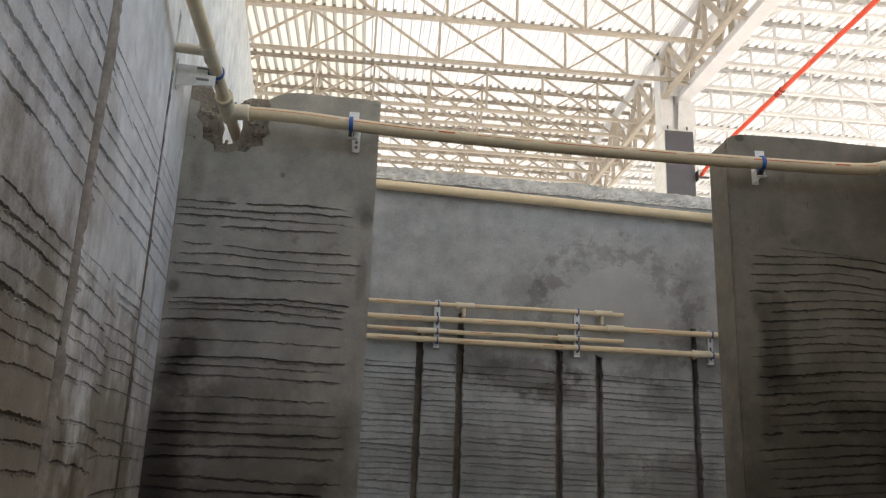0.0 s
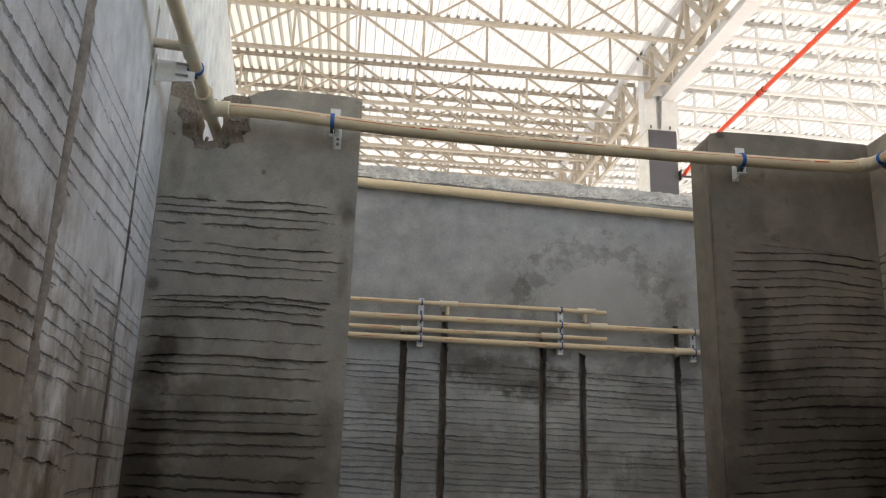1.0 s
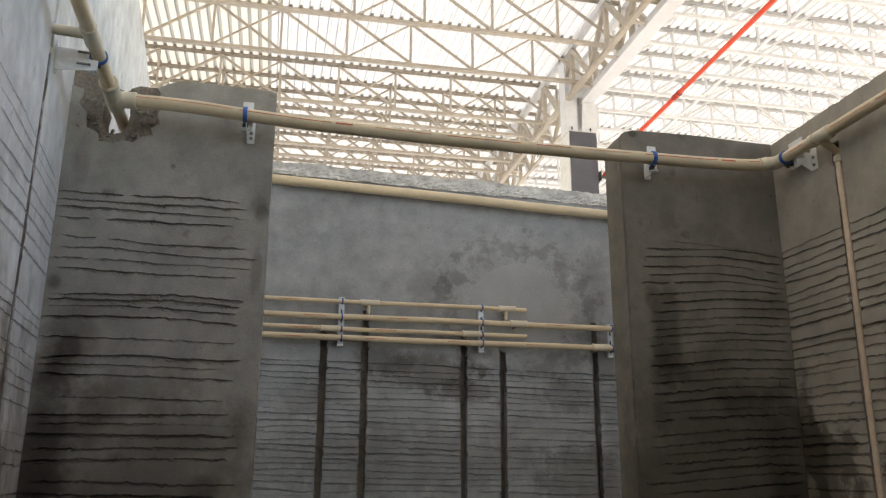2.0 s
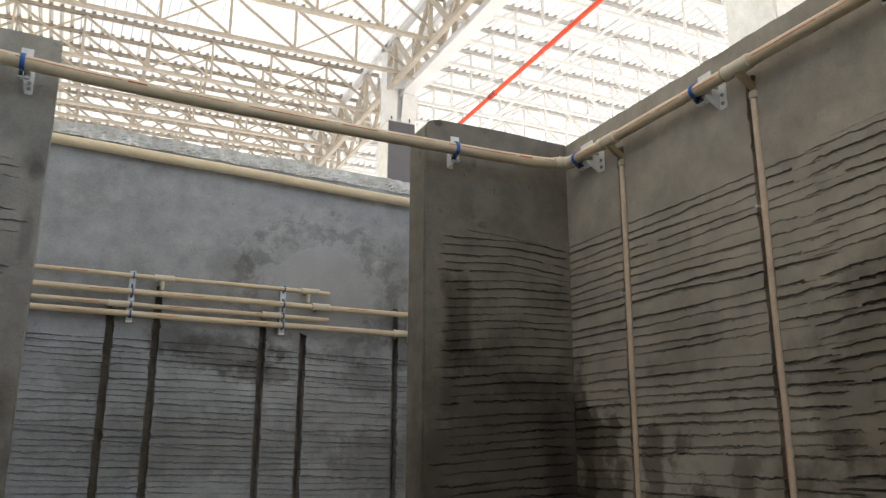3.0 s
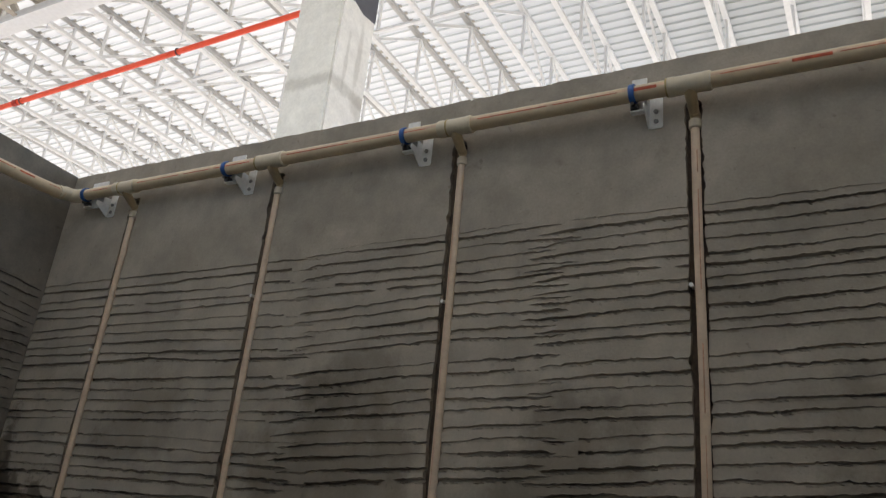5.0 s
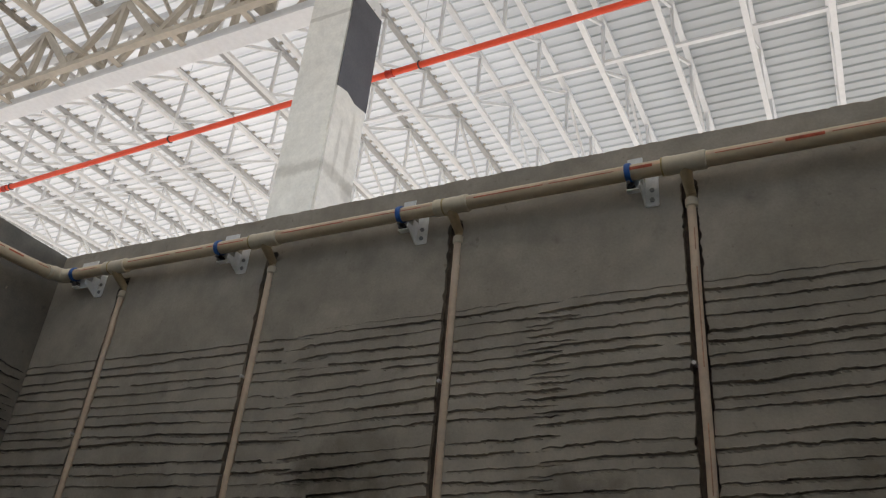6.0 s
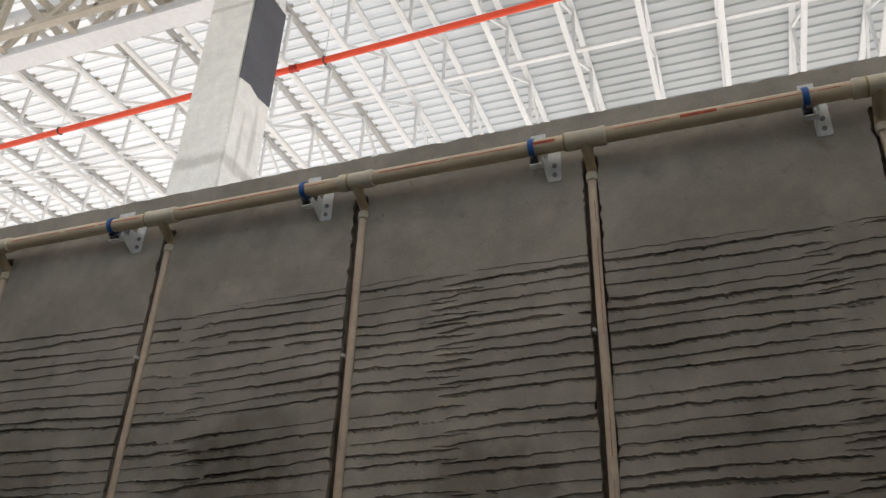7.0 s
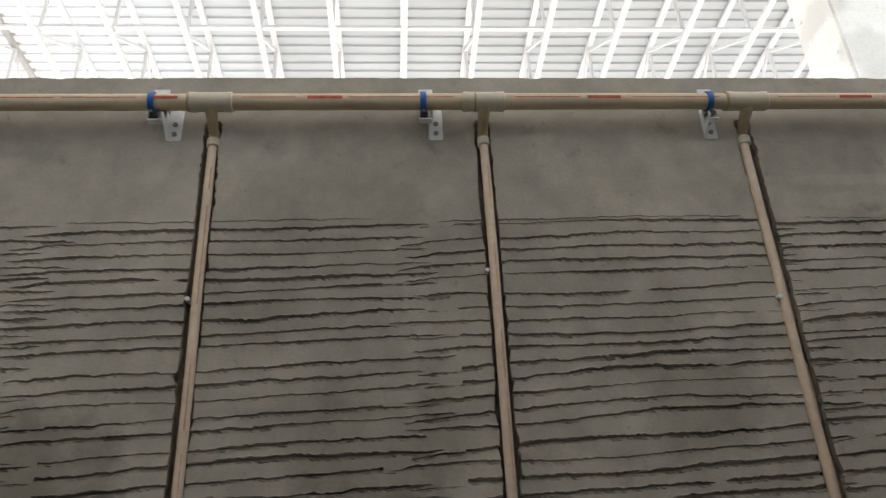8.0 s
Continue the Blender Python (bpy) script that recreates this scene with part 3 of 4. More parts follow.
part("plaster_skin", outline([(xr, 2.92)] + [(min(x, 2.2), z) for x, z in top] + [(2.2, 2.92)], YN, YN + 0.021), plaster_north_shaded, wall)
rng = np.random.default_rng(77)
NORTH_EAST = strokes_from([((2.80, 2.764, 2.72, 2.679, 2.649), -0.022, -0.022), ((2.606, 2.569, 2.529, 2.487, 2.453, 2.421), -0.040, 0.003), ((2.384, 2.343, 2.30, 2.26, 2.222, 2.182), -0.042, 0.006), ((2.137, 2.093, 2.059, 2.001, 1.958, 1.924), -0.034, 0.012), ((1.889, 1.851, 1.811, 1.77, 1.72, 1.68, 1.64, 1.6), -0.034, 0.014)], 1.51, 1.9, 2.2, rng, (0.025, 0.02))
NORTH_EAST.append(stroke(1.62, 2.08, ((1.6, 2.83), (2.1, 2.80)), 0.3, rng))
coat(wall, plaster_north_shaded, (0, YN, 0), (1, 0, 0), (0, -1, 0), xr, 2.2, 0, 2.92, NORTH_EAST, 77, (0.002, 0), thick=0.02, width=0.0034, depth=0.013)
part("edge_bead", outline([(xr - 0.004, 0), (xr - 0.004, 3.295), (xr + 0.002, 3.305), (xr + 0.002, 0)], YN + 0.012, YN + 0.183), plaster_north_shaded, wall)

# small drilled and chipped holes, drawn as mortar-coloured discs on the surface
for wl, pts in ((wall, ((1.791, 3.03, 0.012), (1.63, 3.09, 0.006), (1.98, 3.08, 0.007), (1.93, 3.10, 0.005), (1.56, 2.90, 0.008), (2.12, 2.2, 0.009), (2.15, 2.86, 0.006))),):
    for x, z, r in pts:
        part("drill_hole", tube([(x, YN - 0.0006, z - r), (x + 0.002, YN - 0.0006, z + r)], [r * 0.5, r * 0.4], 7), mortar, wl, "small dark drilled hole")

# ---- west wall: taller, runs on past the north wall at a small angle ----
WA = Vector((-0.915, YN, 0))
w1 = Vector((-0.835, 2.56, 0))
wdir = (w1 - WA).normalized()
wout = Vector((-wdir.y, wdir.x, 0))
if wout.x < 0:
    wout = -wout
bm = bmesh.new()
back = [WA + Vector((-0.045 * wout.x, 0, 0)), WA + wdir * 6.5 - wout * 0.045, WA + wdir * 6.5 - wout * 0.3, WA - wout * 0.3]
lo = [bm.verts.new((p.x, p.y, 0)) for p in back]
hi = [bm.verts.new((p.x, p.y, 4.74)) for p in back]
bm.faces.new(lo)
bm.faces.new(hi[::-1])
for i in range(4):
    bm.faces.new((lo[i], lo[(i + 1) % 4], hi[(i + 1) % 4], hi[i]))
bmesh.ops.recalc_face_normals(bm, faces=bm.faces)
wall = structure("wall_west", bm, mortar, "tall grey cement-rendered wall with scratched grooves and pipe chases", "wall")
WCH = [0.605, 1.611, 2.62, 3.63]
we = [0] + [e for c in WCH for e in (c - 0.024, c + 0.024)] + [6.5]
rng = np.random.default_rng(11)
WEST_LINES = []
for z in (2.885, 2.845, 2.80, 2.73, 2.685, 2.637, 2.585, 2.53, 2.36, 2.32, 2.285, 2.21, 2.17, 2.125, 2.085, 2.035, 1.935, 1.88, 1.83, 1.74, 1.67, 1.60, 1.50):
    tilt = -0.095 * min(max((z - 1.85) / 0.75, 0.0), 1.0)
    cut = rng.uniform(1.06, 1.2)
    for ua, ub, drop_ in ((-0.05, 1.6, 0.0), (1.55, 2.75, 0.02), (2.7, 6.4, 0.02)):
        WEST_LINES.append(stroke(ua + rng.uniform(-0.06, 0.06), ub + rng.uniform(-0.1, 0.1) if z > 2.4 or ua > 1 else cut, [(ua, z + tilt * min(ua, 2.4) - drop_), ((ua + ub) / 2, z + tilt * min((ua + ub) / 2, 2.4) - drop_ + 0.012), (ub, z + tilt * min(ub, 2.4) - drop_)], rng.uniform(0.6, 1.1) * (1 if z > 2.4 else 0.75), rng))
    if z <= 2.4:
        WEST_LINES.append(stroke(max(1.0, cut - rng.uniform(0.0, 0.12)), 1.65, [(0.9, z + tilt - 0.035), (1.25, z + tilt * 1.2 - 0.012), (1.65, z + tilt * 1.6)], rng.uniform(0.5, 0.85), rng))
# unseen lengths take a darker coat to cut light bounced onto the east wall
for k in range(0, len(we), 2):
    ends = [we[k]] + [c for c in (1.0, 1.2) if we[k] < c < we[k + 1]] + [we[k + 1]]
    for i, (ua, ub) in enumerate(zip(ends, ends[1:])):
        coat(wall, plaster_west_lit if k < 6 else plaster_corner, tuple(WA), tuple(wdir), tuple(wout), ua, ub, 0, 4.75, WEST_LINES, 90 + k + 100 * i, (0.004 if i == 0 and k else 0, 0.004 if i == len(ends) - 2 else 0), width=0.0038, depth=0.011, solid=3.37, rough_edge=True)
d2 = Vector((-0.077, 1, 0)).normalized()
q = [WA, WA + d2 * 3.4, WA + d2 * 3.4 + Vector((-0.3, 0, 0)), WA + Vector((-0.3, 0, 0))]
bm = bmesh.new()
lo = [bm.verts.new((p.x, p.y, 0)) for p in q]
hi = [bm.verts.new((p.x, p.y, 4.75)) for p in q]
bm.faces.new(lo)
bm.faces.new(hi[::-1])
for i in range(4):
    bm.faces.new((lo[i], lo[(i + 1) % 4], hi[(i + 1) % 4], hi[i]))
bmesh.ops.recalc_face_normals(bm, faces=bm.faces)
part("wall_run", bm, plaster_west_lit, wall)
for c in WCH:
    bm = bmesh.new()
    bmesh.ops.create_cube(bm, size=1, matrix=Matrix.Translation(WA + wdir * c - wout * 0.0232 + Vector((0, 0, 4.06))) @ Matrix.Rotation(math.atan2(wdir.y, wdir.x), 4, "Z") @ Matrix.Diagonal((0.048, 0.046, 1.38, 1)))
    part("plaster_head", bm, plaster_west_lit, wall)

# ---- back wall of the next room ----
YB = 6.0
BX = [0.295, 0.602, 1.362, 1.672, 2.430]
wall = structure("wall_back", box(-1.6, 3.6, YB + 0.09, YB + 0.2, 0, 4.03), mortar, "grey cement-rendered wall with rough concrete top edge and pipe chases", "wall")
be = [-1.6] + [e for x in BX for e in (x - 0.023, x + 0.023)] + [3.6]
rng = np.random.default_rng(5)
BACK = [stroke(-1.6, 3.6, [(-1.6 + 0.65 * q, 2.63 - 0.043 * k - 0.01 * q + rng.normal(0, 0.007)) for q in range(9)], rng.uniform(0.6, 1.0), rng) for k in range(26)]
for k in range(0, len(be), 2):
    coat(wall, plaster_back, (0, YB, 0), (1, 0, 0), (0, -1, 0), be[k], be[k + 1], 0, 4.035, BACK, 140 + k, (0.007, 0.007), width=0.0062, depth=0.014, step=0.014, thick=0.09, solid=2.87)
for i, x in enumerate(BX):
    part("plaster_head", box(x - 0.023, x + 0.023, YB, YB + 0.09, [2.88, 3.0, 2.88, 3.0, 2.98][i], 4.035), plaster_back, wall)
bm = bmesh.new()
bmesh.ops.create_grid(bm, x_segments=260, y_segments=8, size=0.5)
rng = np.random.default_rng(8)
for v in bm.verts:
    x, y = v.co.x * 5.2 + 1.0, v.co.y
    low, high = 4.042 - 0.028 * x + 0.012 * noise.noise((x * 6, 0, 2)), 4.145 - 0.024 * x + 0.02 * noise.noise((x * 3, 5, 0)) + 0.008 * noise.noise((x * 22, 1, 0))
    v.co = (x, YB - 0.004 + (0.5 - y) * -0.01 + 0.005 * noise.noise((x * 9, y * 3, 3)) + 0.004 * rng.normal() * (y < 0.1), low + (y + 0.5) * (high - low))
r = bmesh.ops.extrude_face_region(bm, geom=bm.faces[:])
for v in r["geom"]:
    if isinstance(v, bmesh.types.BMVert):
        v.co.y = YB + 0.2
bmesh.ops.recalc_face_normals(bm, faces=bm.faces)
part("rough_top", bm, rough_top, wall, "rough pale concrete top edge")

# a smoothed round patch in the coat
rng = np.random.default_rng(31)
ang = np.linspace(0, 2 * math.pi, 73)[:-1]
rad = 1 + wander(rng, ang, 0.03, 0.5) + rng.normal(0, 0.006, 72)
part("smooth_patch", outline([(1.80 + 0.37 * k * math.cos(a), 3.07 + 0.35 * k * math.sin(a)) for a, k in zip(ang, rad)], YB - 0.0025, YB + 0.005), plaster_patch, wall, "smooth round repair patch")

# ---- closing walls, unseen; the first two are added to block light, the floor to absorb it ----
structure("wall_south_light_block", box(-20, 13.5, -20.2, -20, 0, 10.4), concrete, "unseen concrete end wall, added to block low light", "wall")
structure("wall_east_light_block", box(3.3, 3.45, 3.32, 5.99, 0, 4.02), plaster_back, "unseen rendered side wall, added to shade the back wall", "wall")
structure("floor", box(-1.6, 3.6, -3.6, 6.0, 0.001, 0.02), screed, "unseen cement floor, kept dark to cut bounced light", "floor")

structure("wall_south", box(-1.2, 2.36, -3.76, -3.6, 0, 3.33), plaster_east, "plain grey cement-rendered wall", "wall")

# ---- roof: corrugated sheets, made translucent for light, on steel joists and a lattice girder ----
ZD, PITCH, XG = 10.42, 0.195, 5.8
bm = bmesh.new()
xs = []
x = -20.0
while x < 13.5:
    xs += [(x, 0.0), (x + 0.125, 0.0), (x + 0.138, 0.030), (x + 0.182, 0.030)]
    x += PITCH
# the unseen south end stops short so that open sky lights the walls
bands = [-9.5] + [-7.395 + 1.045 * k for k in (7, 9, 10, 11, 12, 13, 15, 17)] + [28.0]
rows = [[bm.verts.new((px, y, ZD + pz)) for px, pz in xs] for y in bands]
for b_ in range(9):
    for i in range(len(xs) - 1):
        # unseen eaves cut back south of the girder's first bay, for sky light on the west wall
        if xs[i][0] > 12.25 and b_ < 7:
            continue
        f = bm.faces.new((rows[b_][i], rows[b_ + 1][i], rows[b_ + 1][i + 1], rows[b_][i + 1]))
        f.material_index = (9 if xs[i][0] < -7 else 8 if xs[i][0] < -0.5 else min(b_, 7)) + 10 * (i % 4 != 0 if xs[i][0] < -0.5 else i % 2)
roof = structure("ceiling", bm, SHEETS[0], "white corrugated roofing sheets of the hall, translucency added for light", "roof")
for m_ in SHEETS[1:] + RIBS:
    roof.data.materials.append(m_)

ZB, ZT, PANEL = 9.45, 10.37, 1.245


def joist(mat, side):
    """A lattice joist that runs off from its end at the origin; panels lean towards midspan."""
    t = thing("steel_joist", "white-painted steel lattice roof joist under corrugated sheets", "roof joist", "roof joists")
    n, wide = (12, 0.046) if side < 0 else (6, 0.037)
    L = n * PANEL
    # top chords get darker paint in place of the shade under the sheets
    chord = [mesh_of("bottom_chord", box(0, L, -wide, wide, -0.029, 0.029), mat), mesh_of("top_chord", box(0, L, -0.042, 0.042, ZT - ZB - 0.03, ZT - ZB + 0.03), mat if mat == steel else steel_grey if mat == steel_mid else purlin_shade)]
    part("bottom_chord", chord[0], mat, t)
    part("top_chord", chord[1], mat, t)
    up = mesh_of("vertical", box(-0.022, 0.022, -0.022, 0.022, 0.03, ZT - ZB - 0.03), mat)
    dn_ = mesh_of("diagonal", bar((0, 0.012, ZT - ZB - 0.03), (PANEL, 0.012, 0.03), 0.04, 0.045), mat)
    du_ = mesh_of("diagonal", bar((0, 0.012, 0.03), (PANEL, 0.012, ZT - ZB - 0.03), 0.04, 0.045), mat)
    dx_ = mesh_of("counter_diagonal", bar((0, -0.02, ZT - ZB - 0.03), (PANEL, -0.02, 0.03), 0.028, 0.03), mat)
    ux_ = mesh_of("counter_diagonal", bar((0, -0.02, 0.03), (PANEL, -0.02, ZT - ZB - 0.03), 0.028, 0.03), mat)
    for k in range(n + 1):
        o = part("vertical", up, mat, t)
        o.location.x = k * PANEL
    for k in range(n):
        o = part("diagonal", du_ if k < n // 2 else dn_, mat, t)
        o.location.x = k * PANEL
        if k % 2 and side < 0:
            o = part("counter_diagonal", dx_ if k < n // 2 else ux_, mat, t)
            o.location.x = k * PANEL
    if mat != steel:
        # rib shade: an added plug in each rib of the sheets over the top chord, for the dark teeth
        x0, far = (XG + 0.13, -7.0) if side < 0 else (XG + 0.30, 12.2)
        verts, faces = [], []
        for k in range(172):
            x = -20 + PITCH * k
            if not min(x0, far) < x < max(x0, far) - 0.2:
                continue
            o = len(verts)
            p, q = sorted(((x + 0.128 - x0) * side, (x + 0.192 - x0) * side))
            verts += [(a, b, c + ZD - ZB) for c in (0.0, 0.027) for a, b in ((p, -0.065), (q, -0.065), (q, 0.065), (p, 0.065))]
            faces += [(o + 3, o + 2, o + 1, o)] + [(o + i, o + (i + 1) % 4, o + 4 + (i + 1) % 4, o + 4 + i) for i in range(4)]
        strip = bpy.data.meshes.new("closure_strip")
        strip.from_pydata(verts, [], faces)
        strip.materials.append(rib_shade)
        tagged(part("closure_strip", strip, rib_shade, t), "added grey plugs for the shade under the sheet ribs", kind="stuff")
    if side < 0:
        for c in t.children:
            c.rotation_euler.z = math.pi
            c.location.x *= -1
    return t


first = joist(steel, 1)
JY = [-7.10 + 0.968 * k for k in range(34)]
first.location = (XG + 0.30, JY[0], ZB)
for y in JY[1:13]:
    copy_thing(first, pose(XG + 0.30, y, ZB))
# greyer joists further north
first = joist(steel_mid, 1)
first.location = (XG + 0.30, JY[13], ZB)
for y in JY[14:]:
    copy_thing(first, pose(XG + 0.30, y, ZB))
first = joist(steel_dusty, -1)
WEST = [6.3, 7.9, 9.5, 11.0, 12.55, 14.05, 16.1, 16.9, 17.6, 18.5, 19.3, 20.1, 21, 22, 23, 24, 25, 26]
first.location = (XG + 0.13, WEST[0], ZB)
for y in WEST[1:]:
    copy_thing(first, pose(XG + 0.13, y, ZB))

# bridging between joists
for x in (8.47, 12.3):
    t = thing("bridging_bar", "thin white steel bridging bar tying the roof joists", "bracing", "joist bridging", (x, 0, ZB + 0.05))
    for y in JY[:-1]:
        part("bar", box(-0.03, 0.03, y + 0.05, y + 0.918, -0.02, 0.02), steel, t)

# girder with paired lacing
g = thing("lattice_girder", "heavy white-painted steel lattice girder carrying the roof joists", "girder", "", (XG, 0, 9.2))
ga, gb = -6.0, 26.0
part("bottom_chord", box(0.04, 0.32, ga, 14.75, 0, 0.05), steel, g)
part("bottom_flange", box(0.30, 0.32, ga, 14.75, 0.05, 0.14), steel, g)
part("bottom_flange", box(0.04, 0.06, ga, 14.75, 0.05, 0.14), steel, g)
part("bottom_chord", box(0.2, 0.28, 14.75, gb, 0, 0.05), steel_dusty, g)
part("bottom_chord", box(-0.29, -0.19, ga, gb, 0.02, 0.10), steel_dusty, g)
for k in range(26):
    y = ga + 0.3 + 1.22 * k
    part("batten_plate", box(-0.19, 0.04, y - 0.05, y + 0.05, 0.05, 0.062), steel_dusty, g)
part("top_chord", box(-0.30, -0.18, ga, gb, 1.0, 1.13), steel, g)
part("top_chord", box(0.18, 0.30, ga, gb, 1.0, 1.13), steel, g)
lac_u = mesh_of("lacing_bar", bar((0, 0, 0.06), (0, 0.85, 1.02), 0.07, 0.10), steel_dusty)
lac_d = mesh_of("lacing_bar", bar((0, 0, 1.02), (0, 0.85, 0.06), 0.07, 0.10), steel_dusty)
post = mesh_of("lacing_post", box(-0.04, 0.04, -0.04, 0.04, 0.05, 1.02), steel_dusty)
for k in range(18):
    for x in (-0.25, 0.25):
        for m_, dy in ((lac_u, 0), (lac_d, 0.85)):
            o = part("lacing_bar", m_, steel_dusty, g)
            o.location = (x, ga + 1.75 * k + dy, 0)
        o = part("lacing_post", post, steel_dusty, g)
        o.location = (x, ga + 1.75 * k + 0.85, 0)


# ---- columns ----
def column(y, top, mat, label, dark=None, w=0.6):
    t = thing("concrete_column", label, "column", "hall columns", (XG, y, 0))
    h = w / 2
    bm = box(-h, h, -h, h, 0, top)
    bmesh.ops.bevel(bm, geom=[e for e in bm.edges if abs(e.verts[0].co.z - e.verts[1].co.z) > 1], offset=0.02, segments=2, affect="EDGES")
    part("shaft", bm, mat, t)
    if dark:
        za, zb = dark
        part("paint_panel", outline([(-h + 0.012, za), (-h + 0.012, top - 0.02), (h - 0.012, top - 0.02), (h - 0.012, zb), (0.06, (za + zb) / 2 - 0.02), (-0.1, (za + zb) / 2 + 0.03)], -h - 0.004, -h + 0.01), dark_paint, t, "dark grey painted upper face")
    if top < 9:
        s = part("steel_post", box(-0.30, -0.05, -0.16, 0.16, top, 10.3), steel, t)
        part("post_web", box(-0.05, 0.10, -0.02, 0.02, top, 10.3), steel, s)
        part("post_flange", box(0.10, 0.20, -0.12, 0.12, top, 9.9), steel, s)
        for y_ in (-0.2, 0.12):
            part("gusset", outline([(0.02, top + 0.03), (0.34, top + 0.03), (0.40, 9.05), (0.36, 9.19), (0.06, 9.19)], y_, y_ + 0.015), steel, s)
            part("knee_plate", outline([(-0.26, 9.26), (0.30, 9.26), (0.16, 9.75), (-0.2, 9.9)], y_ - 0.06, y_ - 0.045), steel, s)
        part("base_plate", box(-0.26, 0.26, -0.26, 0.26, top, top + 0.03), steel, s)
        for dx in (-0.2, 0.2):
            part("bolt", tube([(dx, -0.22, top + 0.03), (dx, -0.22, top + 0.12)], 0.015, 8), dark_metal, s)
    return t


column(14.6, 8.5, concrete, "tall pale precast concrete column with dark painted face", (5.0, 5.0))
column(4.9, 8.85, concrete, "tall pale precast concrete column, upper face painted dark grey", (7.39, 7.42))
column(-4.42, 8.85, white_render, "rough whitewashed concrete column")

# ---- red fire main along the columns ----
t = thing("fire_main", "red-painted steel fire main hung below the roof", "fire pipe", "", (0, 0, 0))
red = lambda y: (6.22, y, 8.205 - 0.0305 * y - max(0.0, y - 13.2) * 0.16)
ys = [-9.0, -4, 0, 4.0, 8, 11.2, 13.2, 14.35]
part("pipe", tube([red(y) for y in ys], 0.039, 20), red_paint, t, smooth=True)
for y in (4.45, 11.25, 13.1, -2.0):
    part("coupling", sleeve(red(y - 0.05), red(y + 0.05), 0.046, 0.005), red_dark, t, "red grooved coupling", smooth=True)
for y in (-1.0, 4.05, 7.9, 11.12):
    h = thing("pipe_hanger", "thin steel rod hanger with loop for the red pipe", "pipe hanger", "pipe hangers", red(y))
    part("rod", tube([(0, 0, 0.05), (0, 0, ZT - red(y)[2])], 0.0035, 8), galvanised, h)
    part("loop", tube([(0.047 * math.sin(a), 0, 0.047 * math.cos(a)) for a in [2 * math.pi * k / 20 for k in range(21)]], 0.008, 8), dark_metal, h)
h = thing("column_bracket", "black steel bracket of the red pipe on the column", "pipe bracket", "", (6.1, 14.29, red(14.3)[2] - 0.055))
part("arm", box(0, 0.25, -0.05, 0.0, -0.03, 0.0), dark_metal, h)
part("plate", box(0, 0.015, -0.1, 0.1, -0.1, 0.1), dark_metal, h)

# ---- main header pipes with tees ----
ZH, XH, YH = 3.187, 2.133, 3.045
R1, RN, R2 = 0.0243, 0.0268, 0.0131


def wobble(a, b, n, amp, seed):
    rng = np.random.default_rng(seed)
    a, b = Vector(a), Vector(b)
    return [a.lerp(b, k / n) + Vector(rng.normal(0, amp, 3)) * (0 < k < n) for k in range(n + 1)]


def stripes(parent, pts, r, normal, dashes, w=0.005, mat=None):
    """Printed orange dashes on a straight pipe from pts[0] to pts[1]."""
    a, b = Vector(pts[0]), Vector(pts[1])
    d = (b - a).normalized()
    nrm = Vector(normal).normalized()
    s = d.cross(nrm).normalized()
    for u0, u1, k in dashes:
        bm = bmesh.new()
        rows = []
        for ang in (-1, 0, 1):
            off = (nrm + s * (ang * w * k / r / 2)).normalized() * (r + 0.0006)
            rows.append([bm.verts.new(a + d * u + off) for u in np.linspace(u0, u1, 5)])
        for p, q in zip(rows, rows[1:]):
            for i in range(4):
                bm.faces.new((p[i], p[i + 1], q[i + 1], q[i]))
        part("printed_stripe", bm, mat or orange, parent, "pale orange printed line" if mat else "orange printed line")


# east header
t = thing("header_pipe", "beige plastic water header pipe clamped along the rendered wall", "pipe", "header pipes", (0, 0, 0))
a, b = (XH, YH - 0.06, ZH), (XH, -3.55, ZH)
part("pipe", tube(wobble(a, b, 14, 0.0003, 2), R1, 24), beige, t, smooth=True)
for i, d in enumerate(DROPS):
    tee = part("tee", sleeve((XH, d + 0.062, ZH), (XH, d - 0.062, ZH), 0.0284, 0.0012), beige_light, t, "pale beige plastic tee fitting", smooth=True)
    g_ = d + (0.0635 if i % 2 else 0.026)
    part("glue_ring", tube([(XH, g_ + 0.0025, ZH), (XH, g_ - 0.0025, ZH)], 0.0290 if i % 2 else 0.0302, 24), amber, tee, "amber glue bead", smooth=True)
    part("branch", tube([(XH, d, ZH - 0.01), (XH + 0.010, d, ZH - 0.026), (XH + 0.05, d + 0.001, ZH - 0.052), (XE, d + 0.001, ZH - 0.062)], [0.0195, 0.018, 0.0155, 0.0145], 16), branch_tan, tee, smooth=True)
    part("drop_elbow", tube(arc((XE + 0.008, d, ZH - 0.064), (XH, d, ZH - 0.04), (XE + 0.008, d, 2.9), 0.017) + [(XE + 0.007, d, ZH - 0.086)], [0.0155] * 7 + [0.0165], 16), branch_tan, tee, smooth=True)
rng = np.random.default_rng(21)
dash = []
stops = [a[1]] + DROPS
for hi_, lo_ in zip(stops, stops[1:]):
    u, end = a[1] - hi_ + 0.09, a[1] - lo_ - 0.09
    while u < end - 0.05:
        n_ = min(rng.uniform(0.12, 0.3), end - u)
        heavy = rng.uniform() < 0.27
        dash.append((u, u + (min(n_, 0.1) if heavy else n_), 2.1 if heavy else rng.choice([0.45, 0.65])))
        u += (min(n_, 0.1) if heavy else n_) + rng.uniform(0.01, 0.05)
stripes(t, (a, b), R1, (-1, 0, -0.05), dash)
